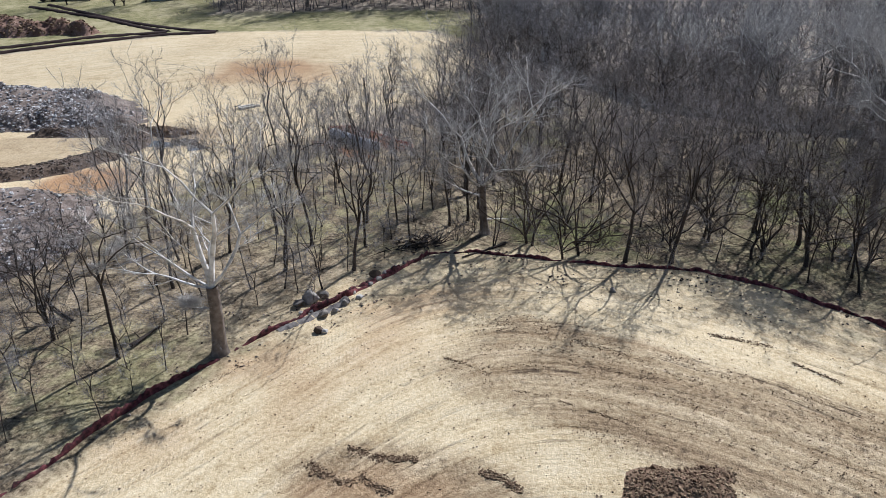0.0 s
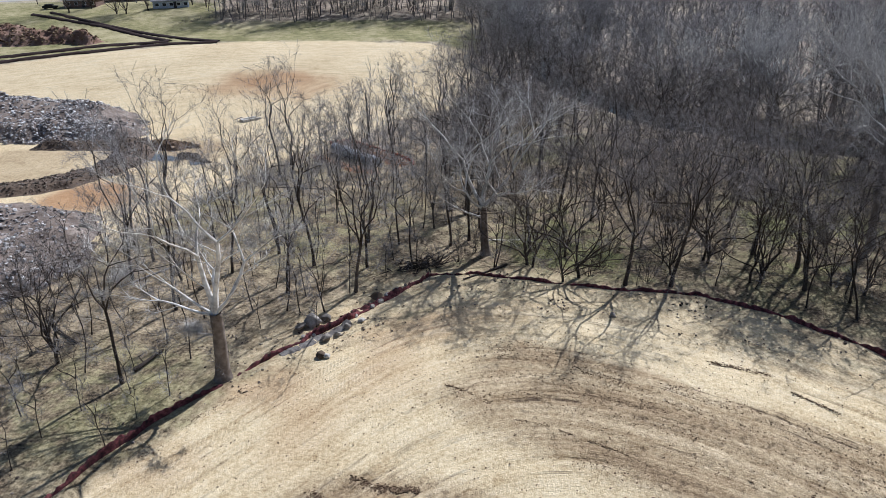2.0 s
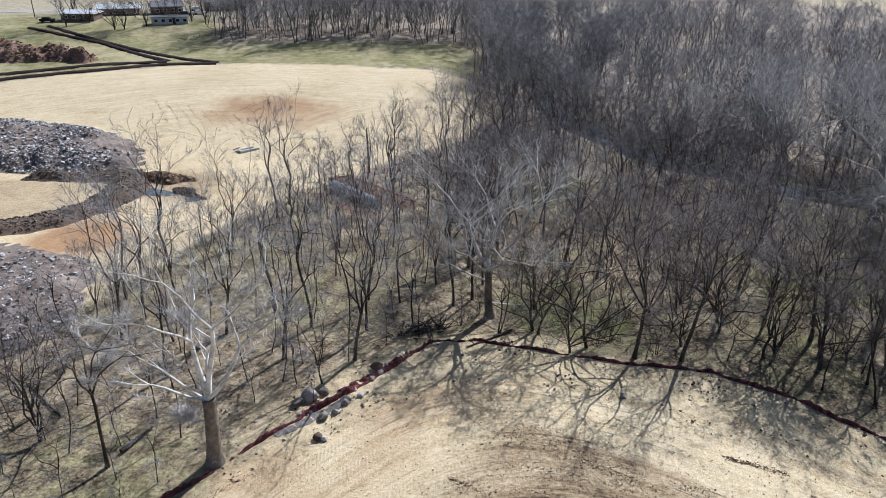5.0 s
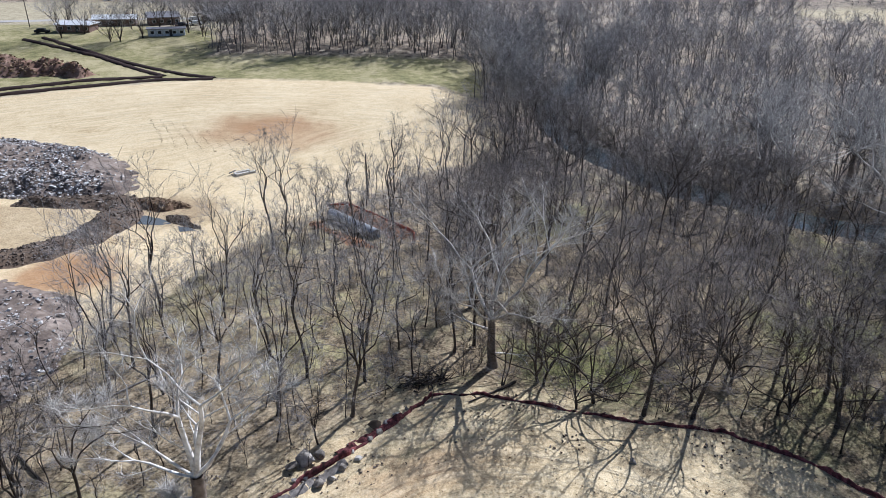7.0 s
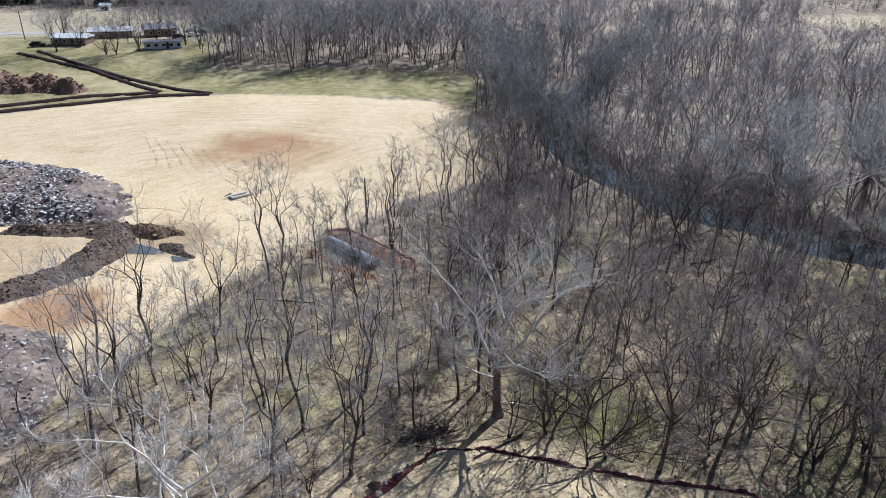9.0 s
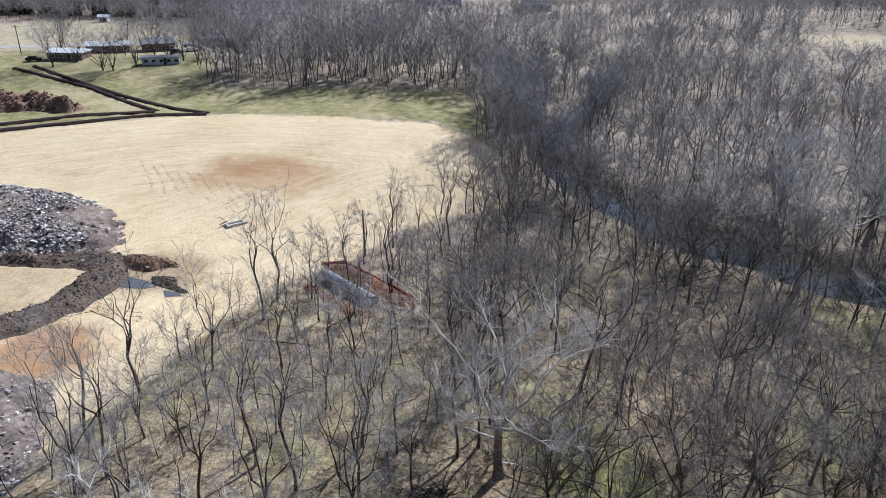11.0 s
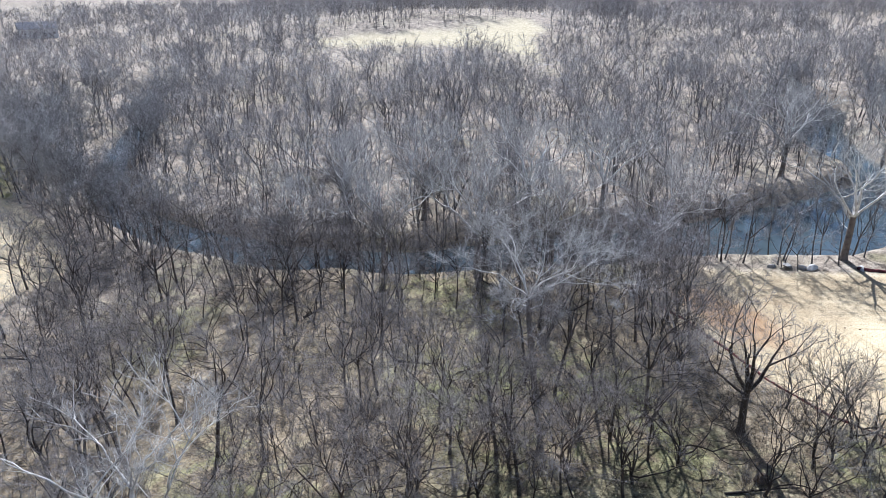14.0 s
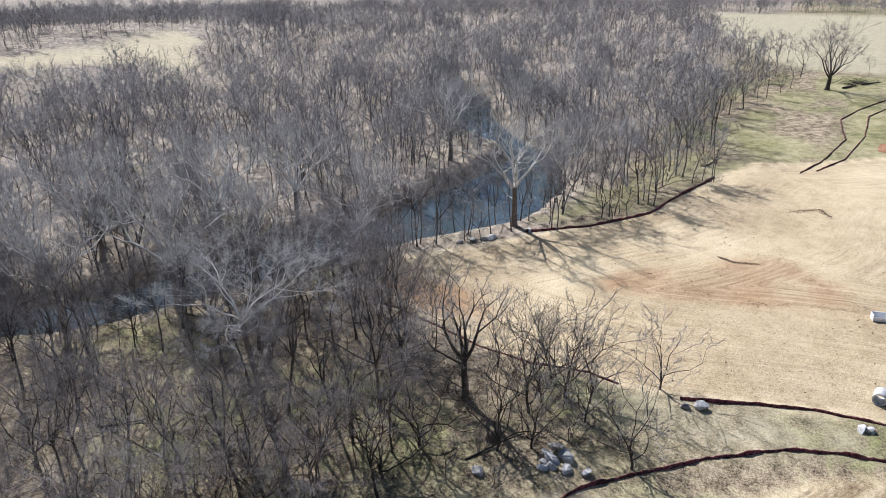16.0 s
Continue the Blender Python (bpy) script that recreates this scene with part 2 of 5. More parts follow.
def ground_material():
    m, t, b = material("ground", 0.95)
    p = position(t)

    def attr(name):
        a = t.nodes.new("ShaderNodeAttribute")
        a.attribute_name = name
        return a.outputs["Fac"]

    fine, mid, broad = add_noise(t, 3.5, 6, p, 0.7), add_noise(t, 0.5, 4, p), add_noise(t, 0.07, 3, p)
    # straw mulch with tracks that run along the field's edge
    c = t.nodes.new("ShaderNodeCombineXYZ")
    t.links.new(attr("across"), c.inputs[0])
    t.links.new(add_math(t, "MULTIPLY", attr("along"), 0.06), c.inputs[1])
    raw = add_noise(t, 1.1, 6, c.outputs[0], 0.75)
    tracks = add_math(t, "ADD", 0.5, add_math(t, "MULTIPLY", add_math(t, "SUBTRACT", raw, 0.5), attr("worn")))
    sv = add_math(t, "ADD", add_math(t, "MULTIPLY", fine, 0.3), add_math(t, "ADD", add_math(t, "MULTIPLY", tracks, 0.48), add_math(t, "MULTIPLY", add_math(t, "ADD", mid, broad), 0.11)))
    straw = add_ramp(t, sv, [(0.35, (0.19, 0.125, 0.06)), (0.43, (0.46, 0.335, 0.178)), (0.5, (0.7, 0.565, 0.345)), (0.6, (0.86, 0.74, 0.515))])
    soil = add_ramp(t, sv, [(0.36, (0.08, 0.05, 0.03)), (0.44, (0.24, 0.165, 0.092)), (0.52, (0.42, 0.31, 0.18)), (0.63, (0.7, 0.56, 0.36))])
    clay = add_ramp(t, sv, [(0.36, (0.2, 0.11, 0.055)), (0.5, (0.42, 0.25, 0.125)), (0.64, (0.62, 0.43, 0.24))])
    bare = add_mix(t, attr("soil"), straw, soil)
    c2 = t.nodes.new("ShaderNodeCombineXYZ")
    t.links.new(attr("across"), c2.inputs[0])
    t.links.new(add_math(t, "MULTIPLY", attr("along"), 0.035), c2.inputs[1])
    rut = add_ramp(t, add_noise(t, 1.9, 3, c2.outputs[0], 0.6), [(0.565, (0, 0, 0)), (0.65, (1, 1, 1))])
    rut = add_math(t, "MULTIPLY", rut, add_ramp(t, mid, [(0.42, (0, 0, 0)), (0.58, (1, 1, 1))]))
    rut = add_math(t, "MULTIPLY", rut, add_math(t, "MULTIPLY", attr("worn"), 0.85))
    clump = add_ramp(t, add_noise(t, 1.7, 8, p, 0.78), [(0.53, (0, 0, 0)), (0.62, (1, 1, 1))])
    clump = add_math(t, "MULTIPLY", clump, add_math(t, "ADD", 0.08, add_math(t, "MULTIPLY", attr("soil"), 0.6)))
    cleat = add_math(t, "SINE", add_math(t, "MULTIPLY", attr("along"), 24.0))
    cleat = add_math(t, "MULTIPLY", add_math(t, "ADD", add_math(t, "MULTIPLY", cleat, 0.5), 0.5), add_ramp(t, add_noise(t, 0.55, 2, c2.outputs[0]), [(0.57, (0, 0, 0)), (0.6, (1, 1, 1))]))
    cleat = add_math(t, "MULTIPLY", cleat, add_math(t, "MULTIPLY", add_math(t, "ADD", 0.2, attr("worn")), add_ramp(t, broad, [(0.4, (0, 0, 0)), (0.55, (1, 1, 1))])))
    marks = add_math(t, "ADD", rut, clump)
    # dark soil and clods, plus the shade in ruts and cleat prints, as colour
    bare = add_mix(t, marks, bare, (0.075, 0.048, 0.03))
    bare = add_mix(t, add_math(t, "MULTIPLY", cleat, 0.3), bare, (0.2, 0.14, 0.085))
    bare = add_mix(t, attr("clay"), bare, clay)
    # woodland litter with thin grass
    lv = add_math(t, "ADD", add_math(t, "MULTIPLY", fine, 0.55), add_math(t, "MULTIPLY", mid, 0.45))
    litter = add_ramp(t, lv, [(0.37, (0.07, 0.054, 0.042)), (0.47, (0.25, 0.2, 0.155)), (0.59, (0.52, 0.445, 0.355))])
    brown = add_ramp(t, lv, [(0.38, (0.042, 0.032, 0.021)), (0.48, (0.25, 0.192, 0.118)), (0.61, (0.59, 0.48, 0.315))])
    litter = add_mix(t, attr("lush"), litter, brown)
    weeds = add_ramp(t, lv, [(0.36, (0.04, 0.048, 0.016)), (0.5, (0.15, 0.162, 0.05)), (0.64, (0.36, 0.36, 0.145))])
    grassy = add_math(t, "MULTIPLY", add_ramp(t, add_math(t, "ADD", add_math(t, "MULTIPLY", mid, 0.5), add_math(t, "MULTIPLY", broad, 0.5)), [(0.46, (0, 0, 0)), (0.56, (1, 1, 1))]), 0.85)
    grassy = add_math(t, "MULTIPLY", grassy, attr("grass"))
    wood = add_mix(t, grassy, litter, weeds)
    meadow = add_ramp(t, add_math(t, "ADD", add_math(t, "MULTIPLY", fine, 0.3), add_math(t, "ADD", add_math(t, "MULTIPLY", mid, 0.3), add_math(t, "MULTIPLY", broad, 0.4))),
                      [(0.38, (0.13, 0.128, 0.05)), (0.47, (0.265, 0.242, 0.105)), (0.57, (0.44, 0.38, 0.215))])
    dry = add_ramp(t, lv, [(0.35, (0.29, 0.25, 0.15)), (0.6, (0.53, 0.465, 0.31))])
    col = add_mix(t, attr("meadow"), wood, meadow)
    col = add_mix(t, attr("dry"), col, dry)
    col = add_mix(t, attr("bare"), col, bare)
    grit = add_ramp(t, add_noise(t, 10.0, 6, p, 0.8), [(0.34, (0.6, 0.58, 0.56)), (0.48, (0.97, 0.97, 0.97)), (0.66, (1.15, 1.15, 1.14))])
    col = add_mix(t, 0.8, col, grit, "MULTIPLY")
    t.links.new(col, b.inputs["Base Color"])
    fine = add_math(t, "SUBTRACT", fine, add_math(t, "MULTIPLY", add_math(t, "ADD", marks, add_math(t, "MULTIPLY", cleat, 0.2)), add_math(t, "MULTIPLY", attr("bare"), 0.6)))
    h = add_math(t, "ADD", fine, add_math(t, "MULTIPLY", tracks, add_math(t, "MULTIPLY", attr("bare"), 1.7)))
    h = add_math(t, "ADD", h, add_math(t, "MULTIPLY", add_noise(t, 6.0, 4, p, 0.7), add_math(t, "MULTIPLY", attr("soil"), 1.3)))
    h = add_math(t, "ADD", add_math(t, "MULTIPLY", h, 0.6), add_math(t, "MULTIPLY", add_noise(t, 11.0, 4, p, 0.7), 0.55))
    add_bump(t, b, h, 0.8, 0.13)
    return m


def water_material():
    m, t, b = material("river_water", 0.07)
    b.inputs["Base Color"].default_value = (0.06, 0.082, 0.09, 1)
    b.inputs["Specular IOR Level"].default_value = 0.5
    add_bump(t, b, add_noise(t, 1.2, 4, position(t)), 0.25, 0.03)
    return m


# ---------------------------------------------------------------- mesh helpers
def mesh_object(name, verts, faces, mats, parent=None, index=None, flat=False):
    me = bpy.data.meshes.new(name)
    me.from_pydata([tuple(v) for v in verts], [], [tuple(f) for f in faces])
    for m in mats if isinstance(mats, (list, tuple)) else [mats]:
        me.materials.append(m)
    if index is not None:
        me.polygons.foreach_set("material_index", np.asarray(index, np.int32))
    if not flat:
        me.polygons.foreach_set("use_smooth", np.ones(len(me.polygons), bool))
    me.update()
    ob = new(name, me)
    if parent is not None:
        ob.parent = parent
    return ob


def axis_lines(parts):
    """Grid lines from (end, step) pairs after a start."""
    out = [parts[0]]
    for end, step in parts[1:]:
        n = max(1, round((end - out[-1]) / step))
        out += list(np.linspace(out[-1], end, n + 1)[1:])
    return np.array(out)


def build_ground():
    xs = axis_lines([-3500, (-900, 400), (-420, 60), (-200, 16), (-120, 4), (-42, 1.4), (-29, 0.7), (38, 0.35), (80, 0.9), (130, 1.4), (240, 2.5), (420, 8), (900, 40), (3500, 400)])
    ys = axis_lines([-3000, (-400, 400), (-80, 40), (20, 6), (36, 0.8), (72, 0.35), (130, 1.0), (215, 1.5), (300, 4), (520, 12), (1000, 60), (4000, 500)])
    X, Y = np.meshgrid(xs, ys)
    x, y = X.ravel(), Y.ravel()
    z = ground_height(x, y)
    wob = 0.9 * vnoise(x * 0.25, y * 0.25, 1) + 0.5 * vnoise(x * 0.9, y * 0.9, 2)
    pad, east, north = sdf(x, y, PAD), sdf(x, y, EAST), sdf(x, y, NORTH)
    open_in = np.maximum(np.maximum(pad, east), north)
    bare = smooth(-0.9, 0.9, open_in + wob)
    d1, d2, rounded = pad_lines(x, y)
    across = np.where(pad > -3, rounded, open_in) + 0.8 * vnoise(x * 0.05, y * 0.05, 3) + 14 * (east > 0) + 31 * (north > 0)
    # tracks cut into the soft ground
    along = np.where(pad > -3, (d1 - d2) * 0.7, x)
    cut = vnoise(across * 2.6, along * 0.04, 7) * 0.5 + vnoise(across * 5.5, along * 0.08, 8) * 0.3
    z = z + bare * 0.08 * np.minimum(cut, 0.25) * np.where(pad > 0, 1, 0.5)
    clod = np.maximum(vnoise(x * 1.6, y * 1.6, 11), 0) ** 2 * 0.16 + np.maximum(vnoise(x * 3.1, y * 3.1, 12), 0) ** 2 * 0.12
    soil = pad_soil_share(x + 0.8 * wob, y + 0.6 * wob) * (pad > 0) * (0.8 + 0.25 * vnoise(across * 0.9, along * 0.1, 22))
    soil = np.maximum(soil, np.clip(0.36 + 0.3 * vnoise(x * 0.05 + 9, y * 0.09, 21) + 0.15 * vnoise(x * 0.5, y * 0.5, 23), 0, 0.6) * (east > 1))
    soil = np.maximum(soil, smooth(4.5, 2.5, np.hypot((x + 1.5) * 0.45, y - 41.5 + 0.15 * (x + 1.5))) * 0.8)
    soil = np.maximum(soil, 0.55 * smooth(-1, 1, sdf(x, y, POND)))
    soil = np.maximum(soil, 0.8 * smooth(1.3, 0.7, np.hypot((x + 50) / 9, (y - 122) / 7.5) + 0.2 * wob))
    z = z + (soil * clod + (1 - bare) * 0.5 * clod)
    clay = smooth(1.25, 0.45, np.hypot((x + 44) / 17 + (y - 164) * 0.012, (y - 164.5) / 11) + 0.2 * wob) * 0.85
    clay_e = smooth(-2.5, 2.5, sdf(x, y, CLAY_E) + 1.5 * wob)
    clay = np.maximum(clay * (0.85 + 0.35 * vnoise(x * 0.1, y * 0.2, 50)), 0.6 * clay_e * np.clip(0.8 + 0.7 * vnoise(x * 0.12, y * 0.2, 48), 0, 1.3))
    soil = np.maximum(soil, 0.6 * clay_e * smooth(-0.3, 0.3, vnoise(x * 0.08, y * 0.25, 49)))
    clay = np.maximum(clay, smooth(1.2, 0.6, np.hypot((x + 52) / 7, (y - 98) / 8) + 0.2 * wob))
    clay = np.maximum(clay, 0.4 * smooth(1.3, 0.5, np.hypot((x + 3) / 6, (y - 40.8) / 2.2) + 0.25 * wob))
    clay = np.maximum(clay, smooth(1.2, 0.6, np.hypot((x - 81) / 5, (y - 84) / 13) + 0.2 * wob) * 0.8)
    z = z + (1 - bare) * (0.12 * vnoise(x * 0.35, y * 0.35, 14))
    clay = np.maximum(clay, 0.5 * smooth(11, 1, d1) * (pad > -1) * np.clip(0.55 + 0.8 * vnoise(x * 0.22, y * 0.22, 52), 0, 1))
    meadow = np.maximum(smooth(-2, 2, sdf(x, y, GREEN_N) + 1.5 * wob), smooth(-2, 2, sdf(x, y, GREEN_E) + 2 * wob) * smooth(-0.45, 0.3, vnoise(x * 0.06, y * 0.09, 47)))
    meadow = np.maximum(meadow, 0.75 * smooth(1.2, 0.6, np.hypot((x - 170) / 18, (y - 63) / 8) + 0.25 * wob))
    meadow = np.maximum(meadow, 0.8 * smooth(1.2, 0.5, np.hypot((x - 138) / 20, (y - 72 + 0.35 * (x - 138)) / 5) + 0.3 * wob))
    meadow = np.maximum(meadow, 0.25 * smooth(-2, 2, sdf(x, y, STRIP) + wob))
    strip = smooth(-2, 2, sdf(x, y, STRIP) + wob)
    dry = np.maximum(np.maximum(smooth(-4, 4, sdf(x, y, FAR_EAST) + 2 * wob), smooth(-4, 4, sdf(x, y, CLEARING) + 2 * wob)), 0.8 * smooth(-3, 3, sdf(x, y, TOWN) + 2 * wob))
    dry = np.maximum(dry, strip * smooth(58, 68, x) * (0.4 + 0.35 * vnoise(x * 0.4, y * 0.4, 44)))
    apron = smooth(-9.5, -5.5, pad) * smooth(0.5, -0.5, pad) * smooth(60, 40, x) * smooth(-25, -8, x)
    bare = np.maximum(bare, apron * np.clip(0.95 + 0.5 * vnoise(x * 0.5, y * 0.5, 45) + 0.35 * vnoise(x * 1.6, y * 1.6, 46), 0, 1))
    worn = np.where(pad > -2, 0.5 + 0.6 * soil + 0.3 * vnoise(across * 0.35, along * 0.03, 43), np.where(east > -2, 0.3 + 0.35 * vnoise(x * 0.05, y * 0.05, 40), 0.24 + 0.3 * vnoise(x * 0.03, y * 0.03, 41)))
    worn = np.maximum(worn, 0.8 * clay_e)
    lush = 1 - 0.75 * np.maximum(smooth(110, 160, y), smooth(70, 105, x) * smooth(70, 80, y))
    lush = np.maximum(lush, smooth(1.3, 0.5, np.hypot((x - 172) / 16, (y - 64) / 9)))
    grass = lush * np.clip(0.36 + 1.1 * vnoise(x * 0.075, y * 0.075, 90), 0, 1) * (0.6 + 0.4 * smooth(-8, 12, x))
    grass = np.maximum(grass, 0.9 * smooth(1.2, 0.5, np.hypot((x - 150) / 26, (y - 66) / 8)))
    hill = smooth(-3, 3, sdf(x, y, CLEARING) + 2 * wob)
    bare = np.maximum(bare, 0.35 * hill)
    nx, ny = len(xs), len(ys)
    i = (np.arange(ny - 1)[:, None] * nx + np.arange(nx - 1)[None]).ravel()
    faces = np.stack([i, i + 1, i + nx + 1, i + nx], 1)
    me = bpy.data.meshes.new("ground")
    me.vertices.add(len(x))
    me.vertices.foreach_set("co", np.stack([x, y, z], 1).astype(np.float32).ravel())
    me.loops.add(faces.size)
    me.loops.foreach_set("vertex_index", faces.astype(np.int32).ravel())
    me.polygons.add(len(faces))
    me.polygons.foreach_set("loop_start", (np.arange(len(faces)) * 4).astype(np.int32))
    me.polygons.foreach_set("use_smooth", np.ones(len(faces), bool))
    me.update(calc_edges=True)
    for name, v in (("bare", bare), ("across", across), ("along", along), ("soil", soil), ("clay", clay), ("meadow", meadow), ("dry", dry), ("worn", worn), ("lush", lush), ("grass", grass)):
        me.attributes.new(name, "FLOAT", "POINT").data.foreach_set("value", v.astype(np.float32))
    me.materials.append(ground_material())
    return tagged(new("ground", me), "straw-covered bare soil, leaf litter and grass", "ground", kind="structure")


build_ground()


def build_river():
    near, far = RIVER_NEAR, RIVER_FAR[::-1]

    def along(line, n):
        p = np.array(line, float)
        d = np.r_[0, np.cumsum(np.hypot(*np.diff(p, axis=0).T))]
        s = np.linspace(0, d[-1], n)
        return np.stack([np.interp(s, d, p[:, 0]), np.interp(s, d, p[:, 1])], 1)

    a, b = along(near, 60), along(far, 60)
    verts, faces = [], []
    for k in range(60):
        o = (b[k] - a[k]) / np.linalg.norm(b[k] - a[k]) * 2.5
        for f in range(7):
            q = (a[k] - o) * (1 - f / 6) + (b[k] + o) * f / 6
            verts.append((q[0], q[1], -3.1))
    for k in range(59):
        for f in range(6):
            i = k * 7 + f
            faces.append((i, i + 7, i + 8, i + 1))
    return tagged(mesh_object("river_water", verts, faces, water_material()), "still blue-green river between wooded banks", "water", kind="structure")


build_river()


# ---------------------------------------------------------------- trees
def tubes(P, R, sides, rings, faces):
    """Adds a tapered tube along the points P to the running lists."""
    P, R = np.asarray(P, float), np.asarray(R, float)
    t = np.gradient(P, axis=0)
    t /= np.linalg.norm(t, axis=1)[:, None] + 1e-9
    ref = np.where(np.abs(t[:, 2:3]) > 0.9, [[1.0, 0, 0]], [[0, 0, 1.0]])
    u = np.cross(t, ref)
    u /= np.linalg.norm(u, axis=1)[:, None] + 1e-9
    v = np.cross(t, u)
    a = np.arange(sides) * 2 * np.pi / sides
    ring = P[:, None] + R[:, None, None] * (np.cos(a)[None, :, None] * u[:, None] + np.sin(a)[None, :, None] * v[:, None])
    base = sum(len(r) for r in rings)
    rings.append(ring.reshape(-1, 3))
    k = np.arange(sides)
    for s in range(len(P) - 1):
        o = base + s * sides
        faces += [(int(o + j), int(o + (j + 1) % sides), int(o + sides + (j + 1) % sides), int(o + sides + j)) for j in k]


def spikes(A, B, r, rings, faces, folds=2):
    """Adds thin folded twigs that taper from A to B."""
    A, B = np.asarray(A, float), np.asarray(B, float)
    t = B - A
    t /= np.linalg.norm(t, axis=1)[:, None] + 1e-9
    ref = np.where(np.abs(t[:, 2:3]) > 0.9, [[1.0, 0, 0]], [[0, 0, 1.0]])
    u = np.cross(t, ref)
    u /= np.linalg.norm(u, axis=1)[:, None] + 1e-9
    v = np.cross(t, u)
    r = np.broadcast_to(np.asarray(r, float), (len(A),))[:, None]
    V = np.stack([A + r * u, A + r * (-0.5 * u + 0.87 * v), A + r * (-0.5 * u - 0.87 * v), B], 1)
    base = sum(len(q) for q in rings)
    rings.append(V.reshape(-1, 3))
    o = base + 4 * np.arange(len(A))
    for a, b in ((0, 1), (2, 0))[:folds]:
        faces += [(int(q + a), int(q + b), int(q + 3)) for q in o]


def unit(v):
    return v / (np.linalg.norm(v) + 1e-9)


def wander(rng, start, way, length, n, bend, lift):
    """A crooked line that bends a little and rises."""
    P, w = [np.array(start, float)], unit(np.array(way, float))
    for _ in range(n):
        w = unit(w + bend * rng.normal(size=3) + np.array([0, 0, lift]))
        P.append(P[-1] + w * length / n)
    return np.array(P)


def grow(seed, height, radius, crown=0.42, mains=4, tilt=(14, 36), levels=3, kids=(2, 3), twigs=12, low=3, lean=(0, 0), twig_r=0.011, twig_len=1.35, sides=6, bend=0.1, shrink=0.7, shoots=1, plan=None, droop=0.1, coarse=0, taper=0.55, fan=(16, 42), start=0.66, grey=2, spread=0.55, folds=2):
    """Trunk and crown of a leafless tree, as (verts, faces) each; crown faces also say limb or twig.
    plan: main limbs as (place on the height, compass angle, tilt, length) where they are known."""
    rng = np.random.default_rng(seed)
    tr, tf, cr, cf, tips, marks = [], [], [], [], [], []
    stem = wander(rng, (0, 0, -0.4), (lean[0], lean[1], 1), height * crown + 0.4, 6, bend * 0.35, 0.1)
    SR = np.linspace(radius, radius * 0.74, 7)
    SR[0] *= 1.5
    SR[1] *= 1.08
    tubes(stem, SR, sides, tr, tf)

    def limb(start, way, length, r, level):
        n = (4 if level == 0 else 3 if level < levels - 1 else 2) if not coarse else 3 - coarse if level < levels else 1
        L = wander(rng, start, way, length, n, bend * (1.0 + 0.35 * level), droop)
        end = max(0.012, r * taper)
        marks.append((len(cf), level))
        tubes(L, np.linspace(r, end, n + 1), 5 if level == 0 and not coarse else 4 if level == 1 and levels > 2 else 3, cr, cf)
        if level >= levels - 1 or levels < 2:
            tips.append((L, 1.0 if level == levels else 0.6))
        if level == levels:
            return
        w = unit(L[-1] - L[-2])
        many = int(rng.integers(kids[0], kids[1] + 1))
        a0 = rng.uniform(0, 6.28)
        side = unit(np.cross(w, rng.normal(size=3)))
        side2 = np.cross(w, side)
        for k in range(many):
            a = a0 + k * 6.28 / many + rng.normal() * 0.35
            ang = radians(rng.uniform(*fan))
            d = w * math.cos(ang) + (side * math.cos(a) + side2 * math.sin(a)) * math.sin(ang)
            limb(L[-1], d, length * shrink * rng.uniform(0.75, 1.2), end * 0.85, level + 1)
        for _ in range(shoots):
            g = rng.uniform(0.3, 0.9) * n
            j = min(int(g), n - 1)
            q = L[j] + (L[j + 1] - L[j]) * (g - j)
            d = unit(L[j + 1] - L[j]) + rng.normal(size=3) * 0.5
            limb(q, d, length * shrink * rng.uniform(0.5, 0.9), end * 0.5, max(level + 1, levels - 1))

    L0 = height * (1 - crown) / sum(shrink ** k for k in range(levels + 1)) * 1.12
    if plan:
        for f, az, tl, ln in plan:
            at = min(f / crown, 1) * 6
            j = min(int(at), 5)
            q = stem[j] + (stem[j + 1] - stem[j]) * (at - j)
            d = (math.cos(radians(az)) * math.sin(radians(tl)), math.sin(radians(az)) * math.sin(radians(tl)), math.cos(radians(tl)))
            limb(q, d, L0 * ln, radius * start * (1.25 if tl < 12 else 1 if tl < 50 else 0.72), 0)
    else:
        a0 = rng.uniform(0, 360)
        for k in range(mains):
            az, tl = radians(a0 + k * 360 / mains + rng.normal() * 15), radians(rng.uniform(*tilt) if k else tilt[0] * 0.5)
            limb(stem[-1] - np.array([0, 0, 0.12 * k]), (math.cos(az) * math.sin(tl) + lean[0], math.sin(az) * math.sin(tl) + lean[1], math.cos(tl)), L0 * rng.uniform(0.85, 1.12), radius * 1.15 / mains ** 0.5, 0)
    for _ in range(low):
        j = int(rng.integers(2, 6))
        a = rng.uniform(0, 6.28)
        limb(stem[j], (math.cos(a), math.sin(a), rng.uniform(0.2, 0.9)), L0 * rng.uniform(0.35, 0.7), radius * 0.22, max(levels - 1, 0))
    nl = len(cf)
    A, W = [], []
    for L, share in tips:
        n = max(1, round(twigs * share))
        g = rng.uniform(0.05, 1, n) ** 0.8 * (len(L) - 1)
        j = np.minimum(g.astype(int), len(L) - 2)
        d = L[j + 1] - L[j]
        A.append(L[j] + d * (g - j)[:, None])
        d = d / (np.linalg.norm(d, axis=1)[:, None] + 1e-9)
        W.append(d * 0.9 + rng.normal(size=(n, 3)) * spread + np.array([0, 0, 0.3]))
    A, W = np.concatenate(A), np.concatenate(W)
    W /= np.linalg.norm(W, axis=1)[:, None]
    ln = twig_len * rng.uniform(0.35, 1.2, len(A))
    spikes(A, A + W * ln[:, None], twig_r * rng.uniform(0.7, 1.2, len(A)), cr, cf, 1 if coarse else folds)
    index = np.ones(len(cf), int)
